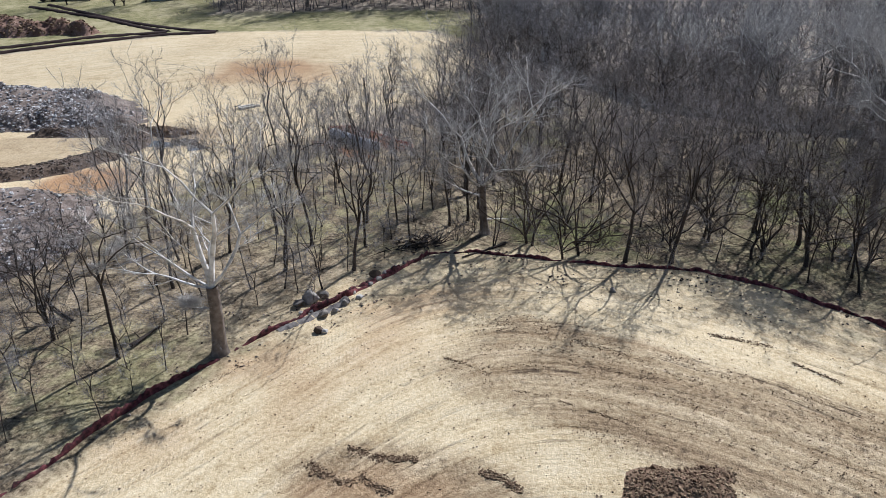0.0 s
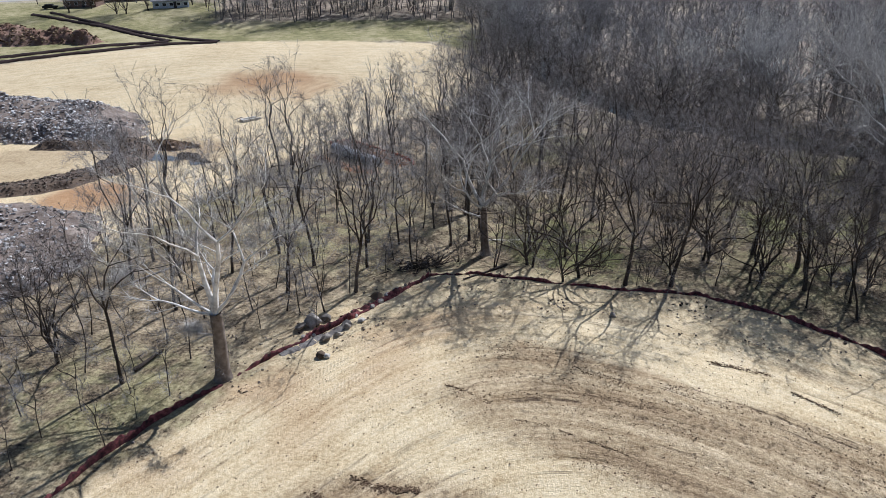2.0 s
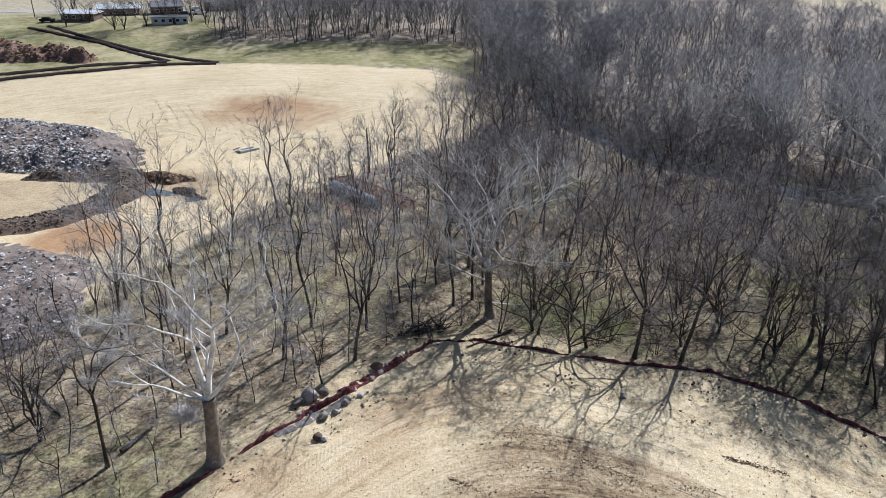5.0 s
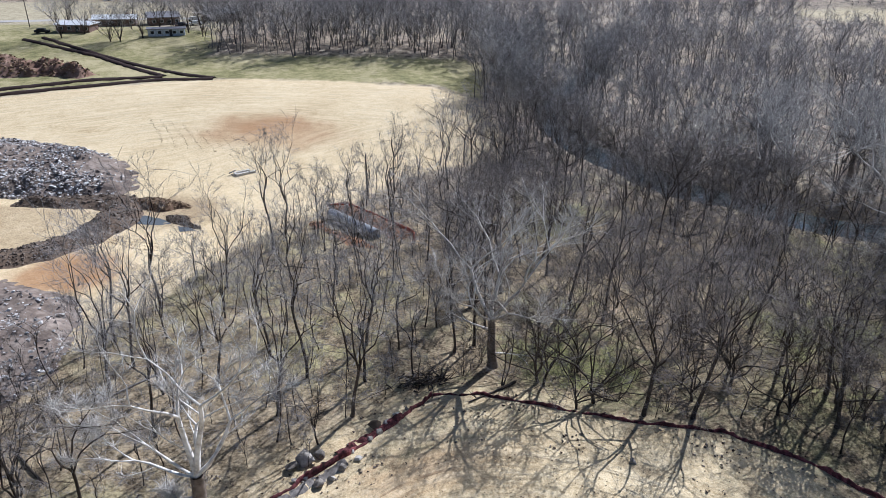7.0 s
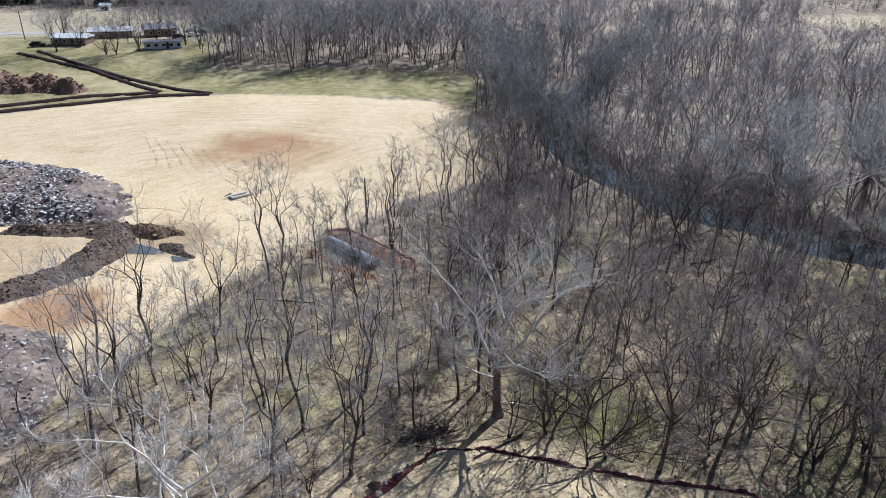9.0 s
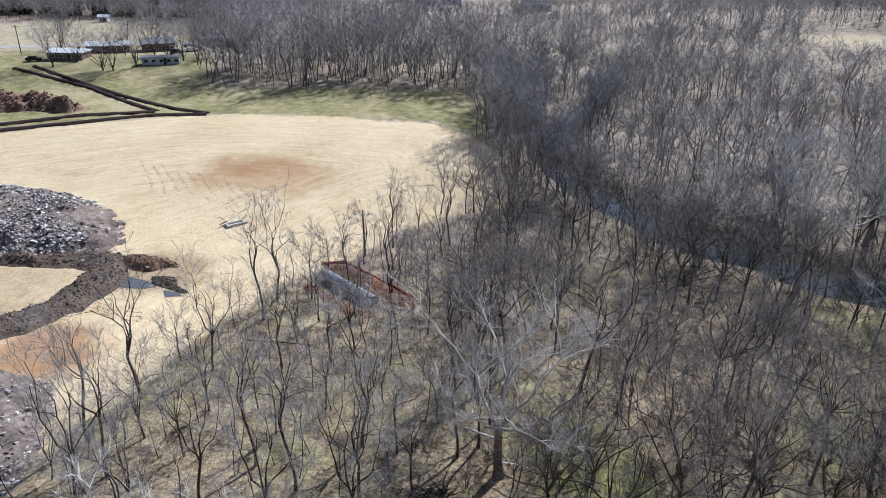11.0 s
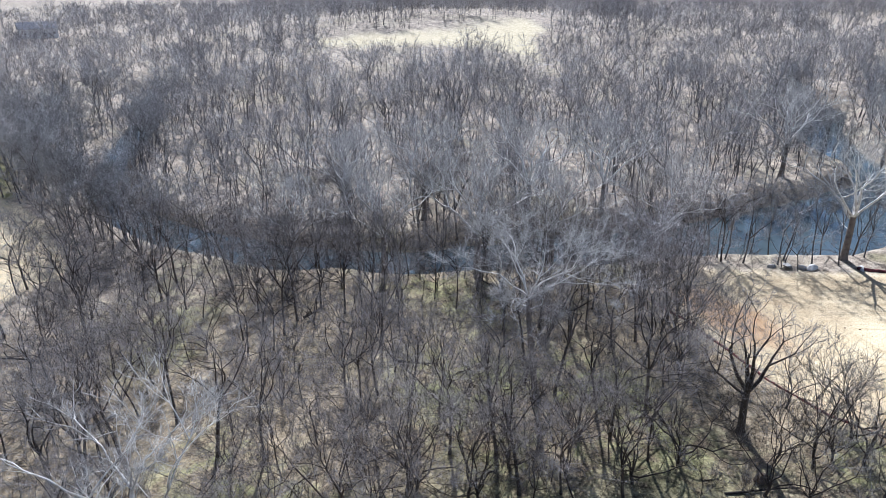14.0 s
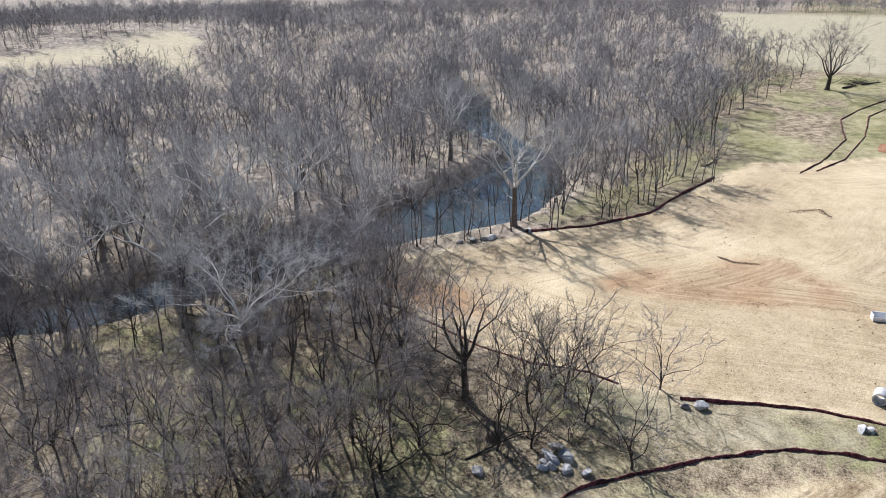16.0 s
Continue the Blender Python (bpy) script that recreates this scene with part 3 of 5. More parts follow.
    for (a, level), (b, _) in zip(marks, marks[1:] + [(nl, 0)]):
        index[a:b] = int(level >= grey)
    tv, cv = np.concatenate(tr), np.concatenate(cr)
    k = height / cv[:, 2].max()
    return (tv * (1, 1, k), tf), (cv * (1, 1, k), cf, index)


def make_tree(name, label, group, bark, twig, limb_bark=None, **kw):
    (tv, tf), (cv, cf, idx) = grow(**kw)
    ob = tagged(new(name), label, "tree", group)
    mesh_object("trunk", tv, tf, bark, ob)
    mesh_object("crown", cv, cf, [limb_bark or bark, twig], ob, idx)
    return ob


def stand(ob, x, y, turn=0.0, size=1.0, sink=0.0):
    return pose(x, y, gz(x, y) - sink, 0, 0, turn) @ Matrix.Diagonal((size, size, size, 1))


def plant(template, spots, rng, lo=0.85, hi=1.15):
    """Puts a template on the first spot and copies on the others."""
    for k, (x, y) in enumerate(spots):
        m = stand(template, x, y, rng.uniform(0, 360), rng.uniform(lo, hi))
        if k == 0:
            template.matrix_basis = m
        else:
            copy_thing(template, m)
OPEN = [PAD, EAST, NORTH, GREEN_N, TOWN, GREEN_E, CLEARING, FAR_EAST]


def wooded(x, y, margin=1.0):
    """Where trees may stand."""
    x, y = np.asarray(x, float), np.asarray(y, float)
    ok = sdf(x, y, RIVER) < -1.5
    for poly in OPEN:
        ok &= sdf(x, y, poly) < -margin
    return ok & (sdf(x, y, STRIP) < -1)


def beyond_fence(x, y):
    zone = FENCE_MAIN + [(68, -80), (-90, -80), (-40, 10)]
    return sdf(x, y, zone) < -0.8


RNG = np.random.default_rng(4)
WOODS = "bare trees of the wood"
FOREST = []
for k, (hh, rr, cr, mn, ln, tl) in enumerate([(17, 0.2, 0.42, 4, 0.02, (12, 36)), (15, 0.16, 0.35, 3, 0.1, (13, 36)), (18, 0.25, 0.3, 4, 0, (14, 42)), (14, 0.14, 0.45, 3, 0.14, (14, 38)),
                                              (16, 0.2, 0.16, 4, 0.05, (12, 34)), (13, 0.13, 0.4, 4, 0.06, (14, 42)), (18.5, 0.26, 0.45, 5, 0.03, (14, 44)), (15.5, 0.18, 0.08, 5, 0.04, (9, 32))]):
    FOREST.append(make_tree("bare_tree", "leafless grey-brown woodland tree standing in leaf litter", WOODS, MAT_BARK, MAT_TWIGDARK, seed=10 + k, height=hh, radius=rr * 0.74, crown=cr, mains=mn, tilt=tl,
                            lean=(ln, 0), twigs=18, bend=0.2, twig_len=1.3, fan=(18, 54), droop=0.07, grey=3, spread=1.0, folds=1, twig_r=0.0068))
SLENDER = [make_tree("slender_tree", "slender pale-twigged leafless tree in leaf litter", "slender trees beside the field", MAT_BARK, MAT_TWIG, seed=20 + k, height=11 + 1.3 * k, radius=0.1 + 0.012 * k, crown=(0.4, 0.2, 0.45, 0.3)[k],
                     mains=(3, 4, 3, 4)[k], tilt=(7, 26), levels=3, kids=(2, 2), twigs=14, folds=1, spread=0.7, lean=(0.05 * k, 0.03), bend=0.2, fan=(12, 40), droop=0.1, sides=5, twig_len=1.3, twig_r=0.008) for k in range(4)]
SAPLING = [make_tree("sapling", "thin leafless sapling in the leaf litter", "saplings in the wood", MAT_BARK, MAT_TWIG, seed=40 + k, height=7 + k, radius=0.06, crown=0.5, mains=2, tilt=(8, 24), levels=2,
                     kids=(2, 2), twigs=20, low=5, lean=(0.07 * k, 0), sides=4, twig_len=1.1, twig_r=0.007, spread=0.8, bend=0.17, folds=1) for k in range(3)]
SHRUB = [make_tree("shrub", "tangled leafless grey shrub on the woodland floor", "shrubs in the wood", MAT_BARK, MAT_TWIGDARK, seed=60 + k, height=2.6 + 0.7 * k, radius=0.05, crown=0.06, mains=8, tilt=(14, 62),
                   levels=1, kids=(2, 3), twigs=9, low=0, sides=4, twig_len=1.0, twig_r=0.012) for k in range(2)]

# single trees that can be told apart
syc = dict(bark=MAT_SYCBARK, twig=MAT_PALETWIG, limb_bark=MAT_PALE)
big = make_tree("sycamore_tree", "tall sycamore with white upper limbs and brown trunk beside the fence", "sycamores", seed=71, height=22, radius=0.6, crown=0.43, levels=4, twigs=19, low=0, kids=(2, 2),
                grey=9, start=0.35, shrink=0.62, plan=[(0.43, 60, 4, 1.6), (0.43, 165, 9, 1.25), (0.43, 2, 36, 1.1), (0.42, 192, 88, 0.8), (0.42, 174, 54, 0.85), (0.43, 95, 24, 0.8), (0.3, 200, 84, 0.2)], lean=(0.06, -0.02), sides=9,
                twig_r=0.012, twig_len=1.4, taper=0.58, spread=0.8, fan=(14, 42), bend=0.1, **syc)
big.matrix_basis = stand(big, -17.7, 55.4, 0)
second = make_tree("sycamore_tree", "pale sycamore at the corner of the wood", "sycamores", seed=72, height=22, radius=0.48, crown=0.36, levels=4, kids=(2, 3), twigs=15, low=1, sides=8, twig_r=0.0085, taper=0.58, grey=5, shrink=0.72,
                   start=0.5, plan=[(0.36, 152, 34, 1.25), (0.36, 95, 12, 1.1), (0.36, 20, 40, 1.15), (0.35, 300, 46, 0.95), (0.34, 215, 56, 0.9), (0.36, 60, 26, 1.0), (0.28, 178, 80, 0.55)], spread=0.9, twig_len=1.4, fan=(16, 46), **syc)
second.matrix_basis = stand(second, 3.5, 79.2, 0)
third = make_tree("sycamore_tree", "pale sycamore on the river bank", "sycamores", seed=73, height=22, radius=0.5, crown=0.34, mains=7, tilt=(16, 50), levels=4, kids=(2, 2), twigs=11, low=1, sides=7, twig_r=0.011, taper=0.62, grey=5, shrink=0.74, spread=1.0, twig_len=1.6, fan=(18, 46), bend=0.12, **syc)
third.matrix_basis = stand(third, 114.3, 83.0, 90, 1.2)
for px, py, turn, size in [(49.5, 123.5, 75, 0.85), (73, 109.5, 160, 0.82), (90, 101, 250, 0.85), (38.5, 135, 300, 0.74), (61, 113.5, 40, 0.92), (137, 82, 200, 0.8), (150, 116, 120, 1.0), (84, 128, 20, 0.95), (67, 139, 210, 0.9), (98, 122, 330, 0.9), (55, 147, 140, 0.85), (190, 112, 60, 0.9)]:
    copy_thing(third, stand(third, px, py, turn, size))
leaner = make_tree("sycamore_tree", "pale-topped sycamore leaning over the wood", "sycamores", seed=74, height=25.5, radius=0.4, crown=0.63, bend=0.14, levels=4, kids=(2, 3), twigs=13, low=0, lean=(-0.02, 0.2), sides=7, taper=0.6, grey=2, start=0.28, shrink=0.76,
                   plan=[(0.63, 110, 10, 1.6), (0.62, 30, 34, 1.6), (0.63, 150, 36, 1.6), (0.61, -40, 44, 1.4), (0.6, 190, 50, 1.4), (0.63, 70, 46, 1.4), (0.62, 260, 26, 1.3), (0.55, 320, 70, 0.6), (0.57, 160, 74, 0.6)], spread=0.9, twig_len=1.4, twig_r=0.0095, fan=(16, 46), droop=0.06, **syc)
leaner.matrix_basis = stand(leaner, 46.2, 82.2, 0)
elm = make_tree("elm_tree", "dark forked elm standing alone in thin grass", "", MAT_BARK, MAT_TWIG, seed=81, height=19, radius=0.44, crown=0.34, levels=4, kids=(2, 2), twigs=10, spread=0.7, low=1,
                shrink=0.66, plan=[(0.34, 118, 22, 1.1), (0.34, -62, 15, 1.15), (0.34, 100, 9, 0.8), (0.32, 122, 58, 0.75), (0.34, -70, 30, 0.9)], sides=8, shoots=1, bend=0.08, start=0.6, taper=0.62, fan=(12, 34), twig_len=1.2, grey=4)
elm.matrix_basis = stand(elm, 60.0, 65.4, 0)
oak = make_tree("oak_tree", "broad dark oak at the edge of the far field", "", MAT_BARK, MAT_TWIG, seed=83, height=28, radius=0.8, crown=0.2, mains=8, tilt=(10, 54), levels=4, kids=(2, 2), twigs=7, low=2, sides=8, twig_r=0.026, twig_len=2, spread=0.7, shrink=0.76)
oak.matrix_basis = stand(oak, 287, 35, 0)

NAMED = [ (-25.8, 54.7), (8.5, 81.5), (17.3, 71.8), (20.9, 81.7), (36.1, 97.2), (33.2, 67.8), (48.6, 81.8), (11.2, 72.4), (16.5, 90.1), (-10.2, 82.6), (-6.4, 81.8),
         (-4.7, 132), (-13.4, 134.7), (-6.1, 149.8), (-1.3, 150.1), (0.2, 150.9), (-22.8, 114.9), (-21.8, 102.8), (-27.8, 108.2), (-35.5, 88.6), (-22.2, 88), (7.8, 153.2), (10.7, 156), (13.9, 155.1),
         (27.7, 134.8), (35.7, 136.9), (20.7, 141.3), (48.3, 67.8), (79.1, 98.7), (62.7, 96), (126, 69.4), (129.6, 67), (137.3, 65.1), (146.1, 63.6)]
SMALL = [(-21.2, 53.1), (-28.4, 48), (-21.5, 58.2), (-19.5, 60.5), (-16.9, 62.9), (-15.4, 66.2), (-14, 65.9), (-21.8, 68.1), (-17.7, 70.7), (-38.7, 59.3), (-22.5, 50.4), (4.5, 75.9), (8, 80.6), (-13.8, 72.8)]


def scatter(x0, x1, y0, y1, gap, rng, keep, taken):
    """Random spots at least gap apart."""
    out = list(taken)
    grid = {}
    for p in out:
        grid.setdefault((int(p[0] // gap), int(p[1] // gap)), []).append(p)
    made = []
    n = int((x1 - x0) * (y1 - y0) / gap ** 2 * 3)
    cand = np.stack([rng.uniform(x0, x1, n), rng.uniform(y0, y1, n)], 1)
    for p in cand[keep(cand[:, 0], cand[:, 1])]:
        c = (int(p[0] // gap), int(p[1] // gap))
        if any((p[0] - q[0]) ** 2 + (p[1] - q[1]) ** 2 < gap * gap for i in (-1, 0, 1) for j in (-1, 0, 1) for q in grid.get((c[0] + i, c[1] + j), ())):
            continue
        p = (float(p[0]), float(p[1]))
        grid.setdefault(c, []).append(p)
        made.append(p)
    return made


def near_zone(x, y):
    return wooded(x, y) & beyond_fence(x, y) & (x < 76) & (y < 150) & (x > -44)


KNOWN = NAMED + [(-17.7, 55.4), (3.5, 79.2), (46, 82), (60.3, 65.6)]
extra = scatter(0, 76, 40, 152, 3.3, RNG, lambda x, y: near_zone(x, y) & ~((x > 46) & (y < 72)) & (vnoise(x * 0.13, y * 0.13, 77) > -0.08), KNOWN)
west = scatter(-44, 0, 40, 152, 4.5, RNG, lambda x, y: near_zone(x, y) & (vnoise(x * 0.16, y * 0.16, 78) > -0.15) & ~((x > 46) & (y < 72)) & ~((x < -12) & (y < 66)), KNOWN)
west += [p for p in NAMED if p[0] < -3 and p[1] > 70]
spots = [p for p in NAMED if not (p[0] < -3 and p[1] > 70)] + extra
for k, tpl in enumerate(SLENDER):
    plant(tpl, west[k::4], RNG, 0.8, 1.25)
spots += (scatter(10, 100, 90, 190, 3.4, RNG, lambda x, y: (sdf(x, y, RIVER) < -1.2) & (sdf(x, y, RIVER) > -7) & (sdf(x, y, EAST) < -1) & (sdf(x, y, NORTH) < -1) & (sdf(x, y, RIVER_NEAR[3:13] + [(95, 60), (10, 60), (8, 184)]) > 0), spots))
spots += scatter(32, 92, 84, 134, 3.6, RNG, lambda x, y: near_zone(x, y) & (sdf(x, y, RIVER) > -19) & (sdf(x, y, EAST) < -2), spots)
for k, tpl in enumerate(FOREST):
    plant(tpl, spots[k::len(FOREST)], RNG, 0.78, 1.12)
small = SMALL + scatter(-44, 0, 44, 130, 3.1, RNG, near_zone, SMALL) + scatter(0, 76, 60, 150, 7.5, RNG, near_zone, [])
for k, tpl in enumerate(SAPLING):
    plant(tpl, small[k::3], RNG, 0.7, 1.2)
bushes = scatter(-44, 76, 44, 150, 4.2, RNG, lambda x, y: near_zone(x, y) & (x > 2) & (y < 118) & (vnoise(x * 0.07, y * 0.07, 66) > -0.3), [])
bushes += [(52.5, 57), (57, 56.5), (62, 51), (63.5, 54.2), (66.5, 57.5), (68.3, 53), (54.6, 61), (58, 52.2), (60.5, 47.6), (64.8, 49.6), (-2, 78), (0.5, 77.3), (50.5, 62), (48.5, 56.5)]
for k, tpl in enumerate(SHRUB):
    plant(tpl, bushes[k::2], RNG, 0.8, 1.4)
THICKET = [make_tree("thicket_tree", "dark crooked many-stemmed tree leaning over the fence", "dark trees by the fence", MAT_BARK, MAT_BARK, seed=150 + k, height=12.5 + 2 * k, radius=0.2, crown=0.1, mains=6, tilt=(10, 48), levels=3, kids=(2, 3),
                     twigs=7, low=2, sides=5, bend=0.26, spread=0.8, folds=1, twig_r=0.008, twig_len=1.4, droop=0.04) for k in range(2)]
plant(THICKET[0], [(35.9, 74.4), (44.5, 66.5), (13, 73.4), (50.5, 66), (27, 77.5), (68, 58)], RNG, 0.85, 1.15)
plant(THICKET[1], [(-32.6, 57.2), (-34.8, 60), (40, 71), (22.5, 74.5), (31, 73), (8, 76.5), (53.5, 58.5)], RNG, 0.8, 1.1)
ROUND = make_tree("many_stemmed_tree", "round-crowned leafless tree with many thin stems", "many-stemmed trees in the wood", MAT_BARK, MAT_TWIGDARK, seed=155, height=13, radius=0.17, crown=0.07, mains=9, tilt=(10, 50), levels=3, kids=(2, 2),
                  twigs=15, low=2, sides=5, bend=0.14, spread=0.9, folds=1, twig_r=0.007, twig_len=1.2, droop=0.08, fan=(12, 38))
plant(ROUND, [(47.6, 71.2), (45.2, 74.3), (24.8, 83.8), (22, 99), (40, 92), (28, 110), (55, 92), (66, 78)], RNG, 0.85, 1.1)


def patch(seed, width, count, tris, hmin, hmax, twig_r):
    """A square of woodland with many trees in one mesh."""
    rng = np.random.default_rng(seed)
    V, F, I, base = [], [], [], 0
    for k in range(count):
        gx, gy = rng.uniform(-width / 2, width / 2, 2)
        hgt = rng.uniform(hmin, hmax)
        (tv, tf), (cv, cf, ci) = grow(seed * 50 + k, hgt, (0.0075, 0.009)[tris] * hgt, crown=rng.uniform(0.3, 0.48), mains=3, tilt=((22, 62), (22, 62))[tris], levels=(1, 2)[tris], kids=(2, 2), grey=(0, 1)[tris], fan=(18, 58), spread=1.1, twigs=(24, 30)[tris], low=(0, 1)[tris],
                                      sides=3, twig_r=twig_r, twig_len=(2.3, 1.7)[tris], bend=0.2, lean=(rng.normal() * 0.1, rng.normal() * 0.1), coarse=(2, 1)[tris])
        for v, f, i in ((tv, tf, np.zeros(len(tf), int)), (cv, cf, ci)):
            V.append(v + np.array([gx, gy, 0]))
            F += [tuple(j + base for j in q) for q in f]
            I.append(i)
            base += len(v)
    return mesh_object("woodland", np.concatenate(V), F, [MAT_GREYBARK, MAT_CANOPY], None, np.concatenate(I))


def fill(patches, spots, rng):
    for k, (x, y) in enumerate(spots):
        tpl = patches[k % len(patches)]
        m = stand(tpl, x, y, rng.integers(0, 4) * 90 + rng.uniform(-20, 20), rng.uniform(0.74, 1.18), 0.3)
        if k < len(patches):
            tpl.matrix_basis = m
            tagged(tpl, "leafless grey-twigged woodland standing in leaf litter", "woodland", kind="stuff")
        else:
            tagged(copy_thing(tpl, m), kind="stuff")


def hides_clearing(x, y):
    """Ground on the near side of the cleared hill, kept free of trees."""
    d = math.hypot(x, y - 30)
    return any(sdf([x + x / d * s], [y + (y - 30) / d * s], CLEARING)[0] > 0 for s in (0, 10, 20, 32))


def in_far(x, y):
    return math.hypot(x, y - 30) > 255


MID = [patch(100 + k, 12, 4, 1, 11, 21, 0.017) for k in range(4)]
mid_spots = []
for gx in np.arange(-92, 262, 11):
    for gy in np.arange(56, 300, 11):
        x, y = gx + RNG.uniform(-2, 2), gy + RNG.uniform(-2, 2)
        if (x < 70 and y < 152) or in_far(x, y) or not wooded([x], [y], 3.0)[0] or not beyond_fence([x], [y])[0] or (x < -5 and y < 225) or hides_clearing(x, y):
            continue
        if sdf([x], [y], RIVER)[0] > -3.0:
            continue
        mid_spots.append((x, y))
for gx in np.arange(-86, 8, 7.5):
    for gy in (233, 240, 248):
        x, y = gx + RNG.uniform(-2, 2), gy + RNG.uniform(-2, 2)
        if wooded([x], [y], 1.0)[0]:
            mid_spots.append((x, y))
fill(MID, mid_spots, RNG)
MAT_BANKTWIG = speckled("grey_bank_twigs", [(0.3, (0.22, 0.21, 0.205)), (0.5, (0.38, 0.368, 0.36)), (0.7, (0.55, 0.535, 0.525))], 1.5, 0.15, bump=0, per_object=0.35)
BANK = [make_tree("bank_tree", "leafless tree on the wooded river bank", "trees along the river", MAT_GREYBARK, MAT_BANKTWIG, seed=130 + k, height=14.5 + 2.2 * k, radius=0.14, crown=0.3 + 0.08 * k, mains=3, tilt=(12, 34), levels=2,
                  kids=(2, 3), twigs=20, low=2, lean=(0.12, 0), sides=5, twig_r=0.012, twig_len=1.5, bend=0.16, spread=1.0, fan=(18, 52)) for k in range(3)]
BUSHY = make_tree("small_tree", "small crooked many-stemmed tree in thin grass", "small trees by the clearing", MAT_BARK, MAT_TWIG, seed=140, height=10, radius=0.13, crown=0.14, mains=5, tilt=(8, 36), levels=2,
                  kids=(2, 3), twigs=12, low=1, sides=5, bend=0.2)
plant(BUSHY, [(57.3, 45.6), (65.6, 55.5), (60.8, 58), (62.3, 52), (55.5, 55.5), (70, 56), (66, 52.6), (72.4, 46.2), (63.5, 57.5), (67.5, 60), (58.5, 60.5), (68, 65)], RNG, 0.75, 1.25)
thin = scatter(0, 24, 156, 232, 2.6, RNG, lambda x, y: (sdf(x, y, RIVER) < -0.6) & (sdf(x, y, NORTH) < -0.3) & (sdf(x, y, GREEN_N) < 1.5), [])
bank_spots = thin + [p for p in scatter(0, 262, 60, 300, 4.0, RNG, lambda x, y: (sdf(x, y, RIVER) < -0.8) & (sdf(x, y, RIVER) > -8) & (sdf(x, y, EAST) < -0.5) & (sdf(x, y, NORTH) < -0.5), [])]
for k, tpl in enumerate(BANK):
    plant(tpl, bank_spots[k::3], RNG, 0.75, 1.1)
FAR = [patch(200 + k, 25, 11, 0, 11, 17, 0.042) for k in range(4)]
far_spots = []
for gx in np.arange(-420, 700, 21):
    for gy in np.arange(-60, 700, 21):
        x, y = gx + RNG.uniform(-5, 5), gy + RNG.uniform(-5, 5)
        d, a = math.hypot(x, y - 30), math.degrees(math.atan2(x, y - 30))
        if d < 250 or d > 780 or (d > 740 and -25 < a < 60) or not -40 < a < 97 or not wooded([x], [y], 7.0)[0] or sdf([x], [y], CLEARING)[0] > -9 or hides_clearing(x, y):
            continue
        if 430 < d < 630 and a > -8 and (round(gx / 21) + round(gy / 21)) % 2:
            continue
        if -85 < x < 18 and 430 < y < 620:
            continue
        far_spots.append((x, y))
for x in np.arange(-300, -100, 12):
    for dy in (0, 11, 24, 38):
        p = (x + RNG.uniform(-3, 3), 372 + dy + 0.06 * (x + 180) + RNG.uniform(-3, 3))
        if wooded([p[0]], [p[1]], 3.0)[0]:
            far_spots.append(p)
fill(FAR, far_spots, RNG)


# ---------------------------------------------------------------- fences and berms
def resample(line, step):
    p = np.array(line, float)
    d = np.r_[0, np.cumsum(np.hypot(*np.diff(p, axis=0).T))]
    s = np.linspace(0, d[-1], max(2, int(d[-1] / step)))
    return np.stack([np.interp(s, d, p[:, 0]), np.interp(s, d, p[:, 1])], 1)


def ridge(name, line, width, height, mat, step=0.6, seed=0, label="", rough=0.3, sway_by=1.0):
    """A long low bank or slumped fence with an uneven top."""
    rng = np.random.default_rng(seed)
    p = resample(line, step)
    d = np.gradient(p, axis=0)
    d /= np.linalg.norm(d, axis=1)[:, None]
    n = np.stack([-d[:, 1], d[:, 0]], 1)
    s = np.arange(len(p)) * step
    sway = 0.35 * width * vnoise(s * 0.35, s * 0, seed + 1) + 0.2 * width * vnoise(s * 1.1, s * 0, seed + 2)
    tall = height * (1 + rough * vnoise(s * 0.6, s * 0 + 3, seed) + rough * rng.uniform(-0.6, 0.6, len(p)))
    p = p + n * sway[:, None] * sway_by
    ground_z = ground_height(p[:, 0], p[:, 1])
    prof = [(-0.5, -0.25), (-0.38, 0.45), (-0.12, 0.95), (0.12, 1.0), (0.38, 0.4), (0.5, -0.25)]
    verts, faces = [], []
    for k in range(len(p)):
        z0 = ground_z[k]
        for o, q in prof:
            w = width * (1 + 0.25 * rng.uniform(-1, 1))
            verts.append((p[k][0] + n[k][0] * o * w, p[k][1] + n[k][1] * o * w, z0 + tall[k] * q))
    m = len(prof)
    if name == "silt_fence":
        fence = tagged(new(name), label, "fence", "silt fences")
        cut = max(2, round(7 / step))
        for a in range(0, len(p) - 1, cut):
            b = min(a + cut + 1, len(p))
            mesh_object("fabric_panel", verts[a * m:b * m], [(k * m + j, k * m + j + 1, (k + 1) * m + j + 1, (k + 1) * m + j) for k in range(b - a - 1) for j in range(m - 1)], mat, fence)
        return fence
    for k in range(len(p) - 1):
        faces += [(k * m + j, k * m + j + 1, (k + 1) * m + j + 1, (k + 1) * m + j) for j in range(m - 1)]
    return tagged(mesh_object(name, verts, faces, mat), label, name.split("_")[-1])


ridge("silt_fence", FENCE_MAIN[:9], 0.34, 0.36, MAT_FABRIC, 0.3, 3, "slumped red silt fence along the edge of the wood", 0.8, 1.6)
ridge("silt_fence", FENCE_MAIN[8:18], 0.32, 0.28, MAT_FABRIC, 0.35, 21, "low dark silt fence half buried at the edge of the wood", 0.7, 1.8)
ridge("silt_fence", FENCE_MAIN[17:], 0.3, 0.32, MAT_FABRIC, 0.35, 22, "slumped dark red silt fence beside the straw", 0.5, 1.3)
ridge("silt_fence", FENCE_FIELD, 0.28, 0.3, MAT_FABRIC, 0.4, 4, "slumped dark red silt fence beside the straw field")
